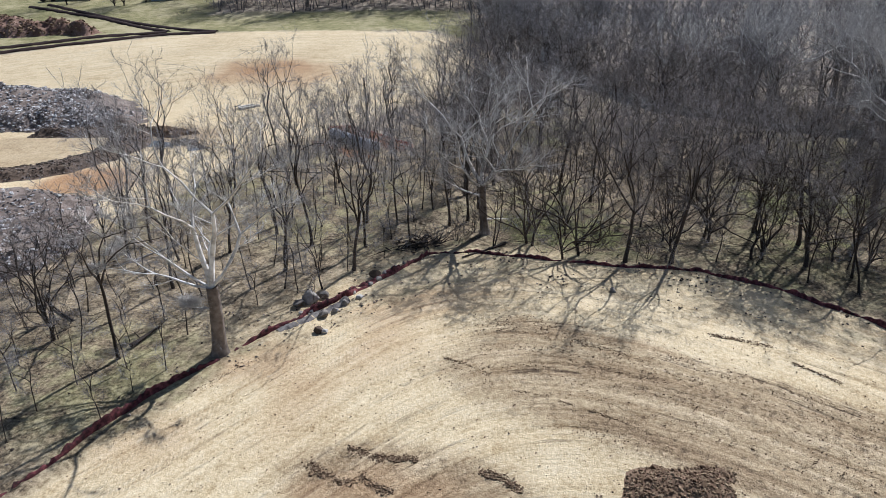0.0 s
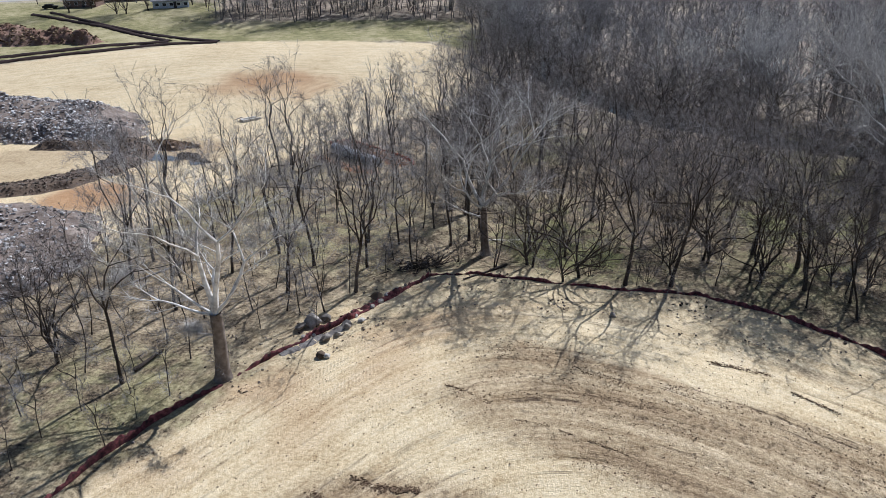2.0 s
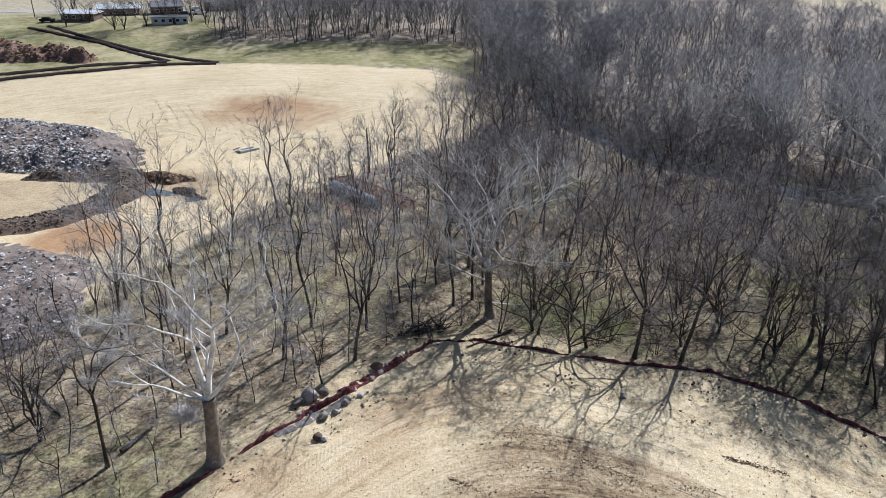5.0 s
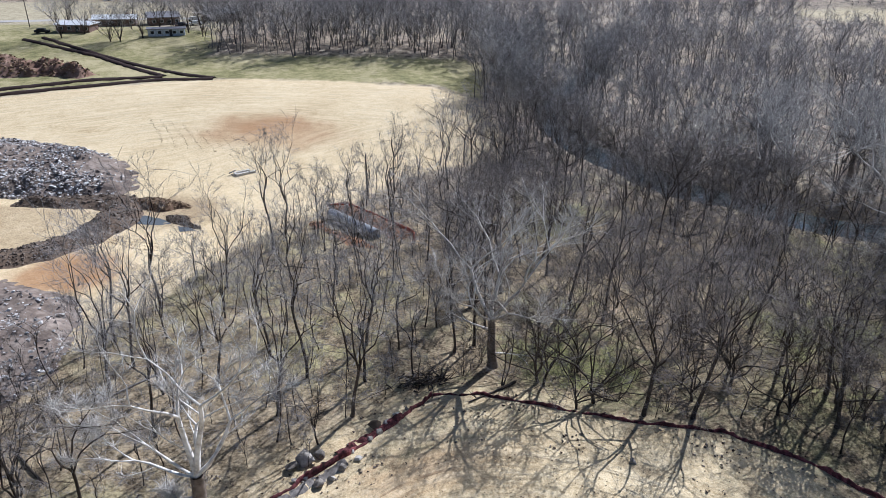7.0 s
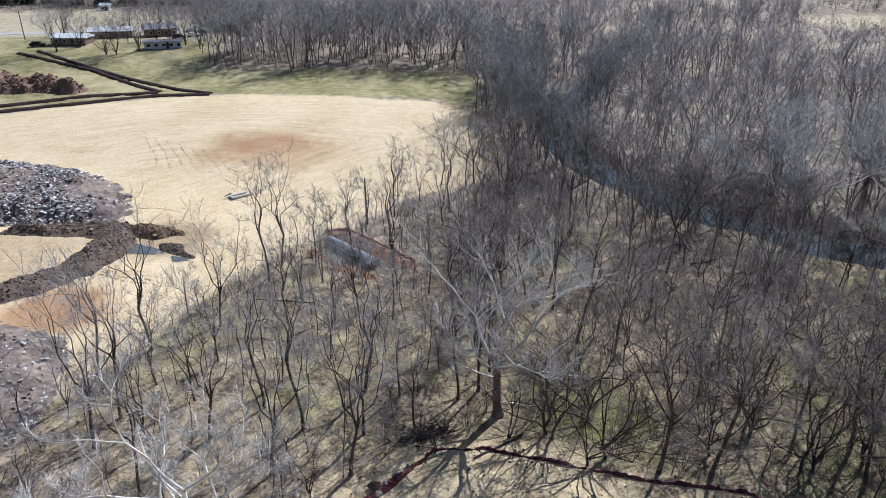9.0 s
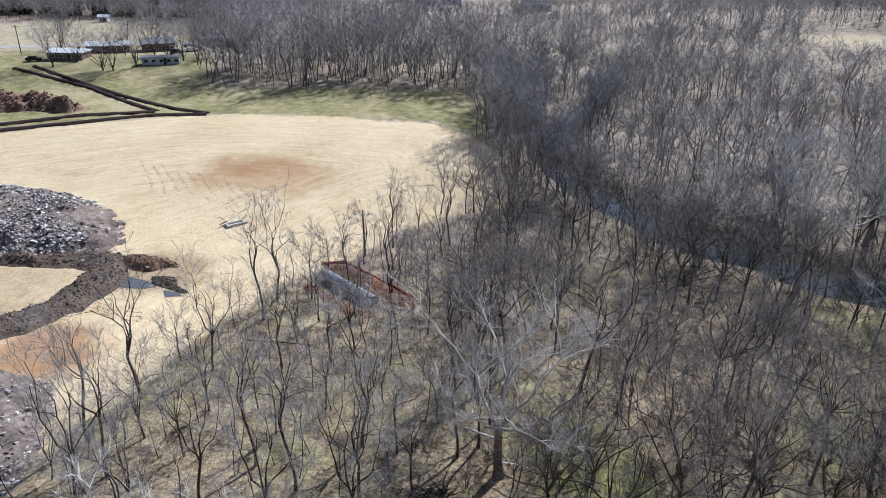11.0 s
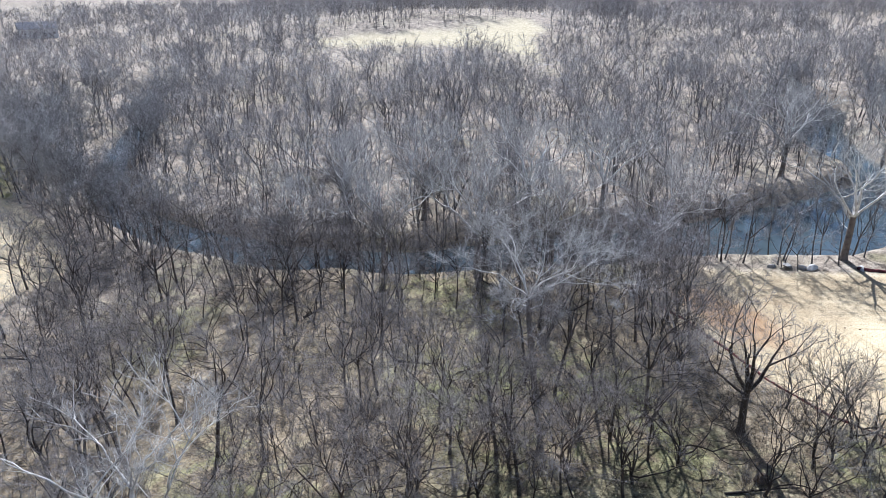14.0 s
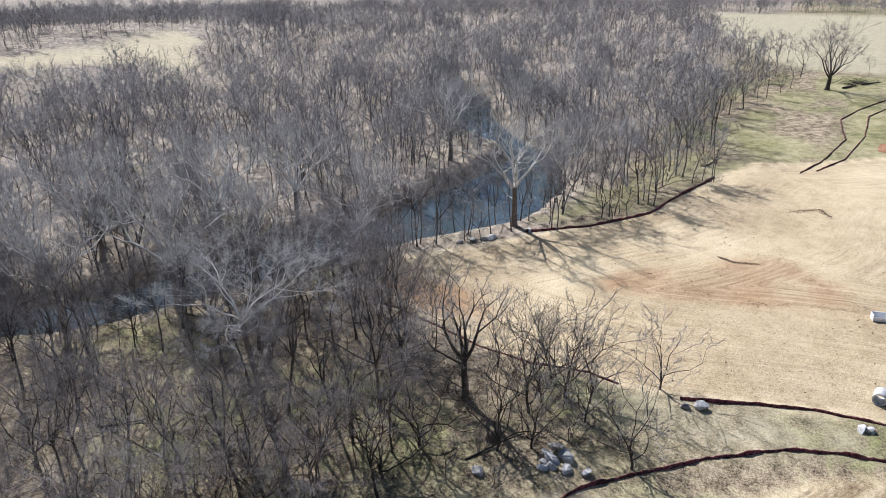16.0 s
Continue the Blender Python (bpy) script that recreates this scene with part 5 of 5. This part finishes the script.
def pipe_mesh(name, length, r_out, r_in, mat, parent, rings=24, waves=0.0, sides=20):
    verts, faces = [], []
    prof = []
    for k in range(rings + 1):
        prof.append((length * (k / rings - 0.5), r_out + waves * math.cos(k * math.pi)))
    prof += [(length * 0.5, r_in), (-length * 0.5, r_in)]
    for px, pr in prof:
        verts += [(px, pr * math.cos(a * 2 * math.pi / sides), pr * math.sin(a * 2 * math.pi / sides)) for a in range(sides)]
    n = len(prof)
    for k in range(n):
        for a in range(sides):
            faces.append((k * sides + a, k * sides + (a + 1) % sides, ((k + 1) % n) * sides + (a + 1) % sides, ((k + 1) % n) * sides + a))
    return mesh_object(name, verts, faces, mat, parent)


def box_into(bm, cx, cy, cz, sx, sy, sz, bevel=0.03, turn=0.0):
    r = bmesh.ops.create_cube(bm, size=1.0, matrix=Matrix.Translation((cx, cy, cz)) @ Matrix.Rotation(turn, 4, "Z") @ Matrix.Diagonal((sx, sy, sz, 1)))
    if bevel:
        es = {e for v in r["verts"] for e in v.link_edges}
        bmesh.ops.bevel(bm, geom=list(es), offset=min(bevel, sx * 0.2, sy * 0.2, sz * 0.2), segments=1, affect="EDGES")


def part(name, bm, mat, parent, label=""):
    me = bpy.data.meshes.new(name)
    bm.to_mesh(me)
    bm.free()
    me.materials.append(mat)
    ob = new(name, me)
    ob.parent = parent
    return tagged(ob, label) if label else ob


def box_part(name, boxes, mat, parent, label="", bevel=0.03):
    bm = bmesh.new()
    for bx in boxes:
        box_into(bm, *bx[:6], bevel, bx[6] if len(bx) > 6 else 0.0)
    return part(name, bm, mat, parent, label)


culvert = tagged(new("culvert_pipe"), "grey corrugated metal culvert pipe in a red clay trench", "pipe")
pipe_mesh("barrel", 11.5, 0.85, 0.8, MAT_ZINC, culvert, 70, 0.03)
culvert.matrix_basis = pose(-17.8, 117.7, gz(-17.8, 117.7) + 0.75, 0, 0, math.degrees(math.atan2(113.9 - 121.4, -13.7 + 21.9)))
heap("clay_bank", [(-24, 127), (-19.5, 127.3), (-8, 117), (-8.5, 113), (-11.5, 114.5), (-20.5, 123)], 0.8, MAT_CLAY, 0.5, 51, "raw red clay bank along a culvert trench", 260, (0.1, 0.3), 2, stone_mat=MAT_CLODS)
heap("clay_bank", [(-25, 119.5), (-23, 120), (-15, 112.5), (-12, 110.5), (-15, 109.5), (-24.5, 116.5)], 0.55, MAT_CLAY, 0.5, 52, "raw red clay bank along a culvert trench", 200, (0.1, 0.3), 2, stone_mat=MAT_CLODS)
ridge("silt_fence", [(-24, 126.8), (-20.3, 127.6), (-14, 122), (-8.2, 116.6), (-7.6, 113)], 0.4, 0.5, simple("orange_red_fabric", (0.4, 0.09, 0.05), 0.9), 0.4, 53, "bright red silt fence above the culvert trench")

frame_box = tagged(new("concrete_trough"), "pale concrete frame with a dark plank lying on straw", "trough")
box_part("rail", [(0, 0, 0.25, 4.6, 0.5, 0.5)], MAT_CONCRETE, frame_box)
box_part("rail", [(-0.3, 1.5, 0.25, 3.8, 0.4, 0.5)], MAT_CONCRETE, frame_box)
box_part("end_block", [(-2.1, 0.75, 0.25, 0.45, 1.2, 0.5)], MAT_CONCRETE, frame_box)
box_part("plank", [(-2.4, 1.7, 0.6, 2.2, 0.35, 0.14, 0.5)], MAT_DARK, frame_box, "dark plank")
frame_box.matrix_basis = pose(-42.6, 141.5, gz(-42.6, 141.5), 0, 0, 42) @ Matrix.Diagonal((0.85, 0.85, 0.85, 1))

cp = tagged(new("concrete_pipe"), "short grey concrete pipe lying on straw", "pipe")
pipe_mesh("barrel", 2.4, 1.0, 0.82, MAT_CONCRETE, cp, 4, 0)
cp.matrix_basis = pose(81.2, 24.0, gz(81.2, 24) + 0.72, 0, 0, -10) @ Matrix.Diagonal((0.75, 0.75, 0.75, 1))

blade = tagged(new("machine_bucket"), "white steel machine bucket with dark linkage on straw", "bucket")
box_part("floor_plate", [(0, 0, 0.12, 1.3, 4.2, 0.12)], MAT_WHITE, blade)
box_part("back_plate", [(0.62, 0, 0.55, 0.1, 4.2, 0.9)], MAT_WHITE, blade)
box_part("front_lip", [(-0.62, 0, 0.4, 0.1, 4.2, 0.55)], MAT_WHITE, blade)
for sy in (-2.1, 2.1):
    box_part("side_plate", [(0, sy, 0.5, 1.3, 0.1, 0.85)], MAT_WHITE, blade)
box_part("linkage", [(0.9, -0.3, 1.4, 0.3, 0.3, 1.9), (1.2, -0.9, 1.9, 0.9, 0.35, 0.3, 0.6), (1.5, -1.2, 1.2, 0.3, 0.3, 1.6)], MAT_DARK, blade, "dark steel linkage")
blade.matrix_basis = pose(103.2, 22.3, gz(103.2, 22.3), 0, 0, 14)

snag = new("dead_snag")
tagged(snag, "bare dead tree pole at the edge of the wood", "tree")
rg, fc = [], []
tubes(wander(np.random.default_rng(7), (0, 0, -0.3), (0, 0, 1), 8.4, 6, 0.03, 0.1), np.linspace(0.24, 0.1, 7), 7, rg, fc)
tubes(wander(np.random.default_rng(8), (0, 0, 3.5), (0.8, 0.2, 0.6), 0.9, 2, 0.1, 0.1), np.linspace(0.08, 0.04, 3), 4, rg, fc)
mesh_object("trunk", np.concatenate(rg), fc, MAT_BARK, snag)
snag.matrix_basis = stand(snag, -17.6, 130.9)


# ---------------------------------------------------------------- fallen wood
def fallen_log(x, y, length, r, turn, seed, mat=None, label="fallen grey log on leaf litter"):
    rng = np.random.default_rng(seed)
    rg, fc = [], []
    n = 6
    P = wander(rng, (0, 0, r * 0.8), (1, 0, 0), length, n, 0.06, 0.0)
    P[:, 2] = r * 0.8 + np.abs(P[:, 2] - r * 0.8) * 0.3
    tubes(P, np.linspace(r, r * 0.45, n + 1), 6, rg, fc)
    for _ in range(3):
        j = int(rng.integers(2, n))
        tubes(wander(rng, P[j], (rng.uniform(0.2, 0.8), rng.uniform(-1, 1), rng.uniform(0.1, 0.7)), length * rng.uniform(0.12, 0.3), 2, 0.15, 0.02), np.linspace(r * 0.35, 0.02, 3), 4, rg, fc)
    ob = tagged(mesh_object("fallen_log", np.concatenate(rg), fc, mat or MAT_BARK), label, "log", "fallen logs")
    a = radians(turn)
    ob.matrix_basis = pose(x, y, gz(x + math.cos(a) * length / 2, y + math.sin(a) * length / 2), 0, 0, turn)
    return ob


for k, (x, y) in enumerate(scatter(-38, 74, 56, 128, 15, np.random.default_rng(77), near_zone, [])):
    fallen_log(x, y, 4 + (k * 37 % 50) / 10, 0.09 + (k % 4) * 0.035, (k * 67) % 360, 700 + k, MAT_TWIG if k % 3 == 0 else None)
fallen_log(-25.5, 56.2, 3.2, 0.2, 60, 790)
fallen_log(171, 58, 7, 0.22, -20, 791)
fallen_log(290, 30, 9, 0.4, -30, 792)
fallen_log(300, 24, 8, 0.4, -50, 793)


def driftwood_tangle(x, y, length, width, seed, turn):
    rng = np.random.default_rng(seed)
    rg, fc = [], []
    for _ in range(110):
        q = np.array([rng.normal() * length * 0.3, rng.normal() * width * 0.3, abs(rng.normal()) * 0.5])
        tubes(wander(rng, q, (rng.normal(), rng.normal() * 0.5, rng.uniform(-0.05, 0.25)), rng.uniform(0.25, 0.8) * width * 1.6, 3, 0.2, 0), np.linspace(rng.uniform(0.03, 0.12), 0.015, 4), 3, rg, fc)
    ob = tagged(mesh_object("driftwood_tangle", np.concatenate(rg), fc, MAT_BARKDARK), "dark tangle of driftwood and dead branches", "driftwood", kind="stuff")
    ob.matrix_basis = pose(x, y, max(gz(x, y), -3.1), 0, 0, turn)
    return ob


MAT_BARKDARK = speckled("wet_dark_wood", [(0.3, (0.02, 0.016, 0.013)), (0.7, (0.07, 0.058, 0.05))], 4)
for x, y, ln, w, tn in [(44, 155.5, 9, 3.5, -45), (52, 149, 7, 3, -45), (112, 114.5, 10, 3, -15), (126, 112, 8, 3, -8), (75, 131.5, 7, 3, -30), (70, 113.5, 6, 2, -30)]:
    driftwood_tangle(x, y, ln, w, int(x), tn)
driftwood_tangle(-3.5, 75.6, 4.5, 1.7, 5, 20)
driftwood_tangle(301, 26, 9, 4, 6, -40)


# ---------------------------------------------------------------- houses, cars and trees beyond the meadow
def house(x, y, turn, w, d, h, rise, wall, roof, label, windows=4):
    ob = tagged(new("house"), label, "house")
    box_part("wall", [(0, 0, h / 2, w, d, h)], wall, ob, bevel=0.02)
    o = 0.5
    v = [(-w / 2 - o, -d / 2 - o, h - 0.05), (w / 2 + o, -d / 2 - o, h - 0.05), (w / 2 + o, d / 2 + o, h - 0.05), (-w / 2 - o, d / 2 + o, h - 0.05), (-w / 2 - o, 0, h + rise), (w / 2 + o, 0, h + rise)]
    v += [(a, b, c + 0.18) for a, b, c in v]
    f = [(0, 3, 2, 1), (6, 7, 11, 10), (8, 9, 10, 11), (6, 10, 9), (7, 8, 11), (0, 1, 7, 6), (1, 2, 8, 7), (2, 3, 9, 8), (3, 0, 6, 9)]
    mesh_object("roof", v, f, roof, ob, flat=True)
    for k in range(windows):
        px = -w / 2 + (k + 0.6) * w / windows
        win = box_part("window", [(px, -d / 2 - 0.02, h * 0.55, 1.3, 0.08, 1.1)], MAT_WHITE, ob)
        box_part("pane", [(px, -d / 2 - 0.07, h * 0.55, 1.1, 0.03, 0.9)], MAT_GLASS, win, bevel=0)
    box_part("door", [(w * 0.12, -d / 2 - 0.03, 1.05, 0.95, 0.08, 2.1)], MAT_DARK, ob)
    box_part("chimney", [(w * 0.3, 0.4, h + rise, 0.8, 0.8, 1.4)], MAT_BRICKRED, ob)
    ob.matrix_basis = pose(x, y, gz(x, y) - 0.1, 0, 0, turn)
    return ob


house(-136.3, 255, 4, 11, 7, 2.4, 0.9, MAT_BRICKRED, MAT_ROOFMETAL, "low brick house with a pale metal roof")
house(-131, 271, 20, 14, 7, 2.5, 1.2, MAT_BRICKRED, MAT_ROOFMETAL, "long low house with a light metal roof")
house(-103.5, 250.8, 20, 11.4, 3.6, 2.3, 0.4, simple("pale_blue_siding", (0.5, 0.55, 0.6), 0.8), MAT_ROOF, "pale blue mobile home on the edge of the meadow", 5)
house(-116, 277, 32, 10.5, 7, 2.8, 1.7, MAT_BRICKRED, MAT_ROOF, "brown house behind bare trees")
house(-100, 292, 10, 12, 8, 3.0, 2.0, MAT_BRICKRED, MAT_ROOF, "grey-roofed house behind bare trees")
house(-180, 361, 10, 4, 3.5, 2.4, 1.0, MAT_WHITE, MAT_ROOFMETAL, "small white shed at the edge of a far field", 2)
paling = tagged(new("white_fence"), "white rail fence at the edge of a far field", "fence")
for k in range(12):
    x, y = -174 + 20 * k / 11, 360.5 - 7 * k / 11
    box_part("post", [(x, y, gz(x, y) + 0.6, 0.35, 0.35, 1.4)], MAT_WHITE, paling)
box_part("rail", [(-164, 357, gz(-164, 357) + 0.9, 21, 0.12, 0.3, math.atan2(-7, 20))], MAT_WHITE, paling)
house(-118, 470, 0, 20, 10, 5, 4, MAT_WHITE, MAT_ROOF, "white house among far trees")
house(-37, 506, 8, 15, 9, 5, 3, MAT_WHITE, MAT_ROOFMETAL, "white house among far trees")
house(-20, 514, -6, 14, 8, 4, 2.5, MAT_WHITE, MAT_ROOFMETAL, "white house among far trees")
house(-57, 514, 12, 16, 9, 4, 2.5, simple("far_blue_siding", (0.45, 0.5, 0.58), 0.8), MAT_ROOF, "pale blue house among far trees")
house(40, 560, 0, 22, 11, 6, 4, MAT_WHITE, MAT_ROOF, "white house among far trees")


def car(x, y, turn, mat, label):
    ob = tagged(new("car"), label, "car", "parked cars")
    box_part("body", [(0, 0, 0.7, 4.6, 1.85, 0.75)], mat, ob, bevel=0.12)
    cab = box_part("cabin", [(-0.2, 0, 1.3, 2.5, 1.65, 0.6)], mat, ob, bevel=0.15)
    box_part("windscreen", [(-0.2, 0, 1.32, 2.56, 1.4, 0.36)], MAT_GLASS, cab, bevel=0.05)
    for px in (-1.45, 1.45):
        for py in (-0.85, 0.85):
            bm = bmesh.new()
            bmesh.ops.create_cone(bm, cap_ends=True, segments=14, radius1=0.34, radius2=0.34, depth=0.24, matrix=Matrix.Translation((px, py, 0.34)) @ Matrix.Rotation(math.pi / 2, 4, "X"))
            me = bpy.data.meshes.new("wheel")
            bm.to_mesh(me)
            bm.free()
            me.materials.append(MAT_TYRE)
            wo = new("wheel", me)
            wo.parent = ob
    ob.matrix_basis = pose(x, y, gz(x, y), 0, 0, turn)
    return ob


car(-106.7, 271, 25, simple("dark_car_paint", (0.03, 0.035, 0.05), 0.3), "dark parked car beside a house")
car(-109, 288, 10, MAT_WHITE, "white parked van beside a house")
car(-103.5, 276, 40, MAT_WHITE, "white parked car beside bare trees")
car(-145.5, 249.5, 12, MAT_TYRE, "dark parked pickup beside bare trees")
road_line = resample([(-320, 225), (-190, 268), (-150, 285), (-110, 297)], 4)
rv, rf = [], []
for k, (x, y) in enumerate(road_line):
    d = unit(np.array(road_line[min(k + 1, len(road_line) - 1)]) - np.array(road_line[max(k - 1, 0)]))
    for s in (-3.2, 3.2):
        rv.append((x - d[1] * s, y + d[0] * s, gz(x, y) + 0.06))
    if k:
        rf.append((2 * k - 2, 2 * k, 2 * k + 1, 2 * k - 1))
tagged(mesh_object("road", rv, rf, MAT_ASPHALT), "pale gravel road past the houses", "road", kind="structure")
pole = tagged(new("utility_pole"), "grey wooden utility pole beside a road", "pole")
rg, fc = [], []
tubes(np.array([(0, 0, -0.3), (0, 0, 4), (0, 0, 9.5)]), np.array([0.17, 0.15, 0.12]), 8, rg, fc)
mesh_object("post", np.concatenate(rg), fc, MAT_BARK, pole)
box_part("crossarm", [(0, 0, 8.9, 2.2, 0.12, 0.14)], MAT_BARK, pole)
pole.matrix_basis = stand(pole, -157, 261)
YARD = [make_tree("shade_tree", "leafless many-stemmed shade tree beside houses", "trees by the houses", MAT_BARK, MAT_TWIG, seed=160 + k, height=17, radius=0.3, crown=0.07, mains=8, tilt=(7, 36), levels=3, kids=(2, 3), twigs=12, low=1,
                  sides=6, bend=0.12, spread=0.7, folds=1, twig_r=0.016, twig_len=1.6) for k in range(2)]
plant(YARD[0], [(-135.3, 243), (-109.3, 245.4), (-98.2, 256), (-121, 288), (-95, 275), (-148, 270)], RNG, 0.92, 1.05)
plant(YARD[1], [(-117.5, 240), (-114.8, 241), (-93.6, 257), (-112, 265), (-131, 249.5), (-106, 262), (-100, 285)], RNG, 0.85, 1.0)
for k, (x, y, sz) in enumerate([(-121, 262, 0.7), (-142, 263, 0.7), (-126, 284, 1.0), (-110, 299, 1.0), (-134, 290, 1.0), (-96, 266, 0.8), (-89, 268, 0.9), (-91, 250, 0.9), (-88, 244, 0.9)]):
    tagged(copy_thing(FOREST[(2, 6, 4)[k % 3]], stand(None, x, y, k * 77, sz)), "leafless tree standing among houses", group="trees by the houses")
for k in range(16):
    x, y = -91 + k % 8 * 1.5, 226.5 + k % 8 * 1.1 + (k // 8) * 2.5
    tagged(copy_thing(SHRUB[k % 2], stand(None, x, y, k * 50, 0.42)), "small leafless bush in a planted row", group="planted row of bushes")
for k, (x, y) in enumerate([(192, 68), (201, 63.7), (234.7, 61), (257, 55), (276, 49.5), (321, 21.6), (245, 58), (216, 62.5), (265, 53), (285, 47), (310, 45), (328, 34), (183, 60), (176, 62)]):
    tagged(copy_thing(FOREST[k % 8], stand(None, x, y, k * 61, 0.75 + 0.05 * (k % 4))), "leafless tree at the edge of rough grass", group="trees by the far grass")


def conifer(seed, height):
    """A dark spire of drooping needle sprays round a trunk."""
    rng = np.random.default_rng(seed)
    tr, tf, cr, cf = [], [], [], []
    tubes(np.array([(0, 0, -0.3), (0, 0, height * 0.5), (0, 0, height)]), np.array([0.3, 0.18, 0.03]), 6, tr, tf)
    n = 900
    f = rng.uniform(0.06, 1, n)
    a = rng.uniform(0, 6.28, n)
    reach = (1 - f) ** 0.8 * height * 0.24 + 0.2
    inner = reach * rng.uniform(0, 0.5, n)
    A = np.stack([np.cos(a) * inner, np.sin(a) * inner, f * height], 1)
    B = np.stack([np.cos(a) * reach, np.sin(a) * reach, f * height - reach * rng.uniform(0.1, 0.5, n)], 1)
    spikes(A, B, 0.16, cr, cf, 2)
    ob = tagged(new("conifer"), "dark green conifer behind a far field", "tree", "conifers beyond the houses")
    mesh_object("trunk", np.concatenate(tr), tf, MAT_BARK, ob)
    mesh_object("needles", np.concatenate(cr), cf, MAT_NEEDLE, ob)
    return ob


MAT_NEEDLE = speckled("conifer_needles", [(0.35, (0.012, 0.024, 0.016)), (0.65, (0.04, 0.062, 0.04))], 1.2, 0.2, bump=0, per_object=0.3)
CONIFERS = [conifer(900 + k, 13 + 2 * k) for k in range(2)]
SPIRES = [(-150 - 4.6 * k + 2 * math.sin(k * 3.1), 383 + 5 * (k % 3) + 2 * math.cos(k * 1.7)) for k in range(22)]
for k, tpl in enumerate(CONIFERS):
    plant(tpl, SPIRES[k::2], RNG, 0.75, 1.15)
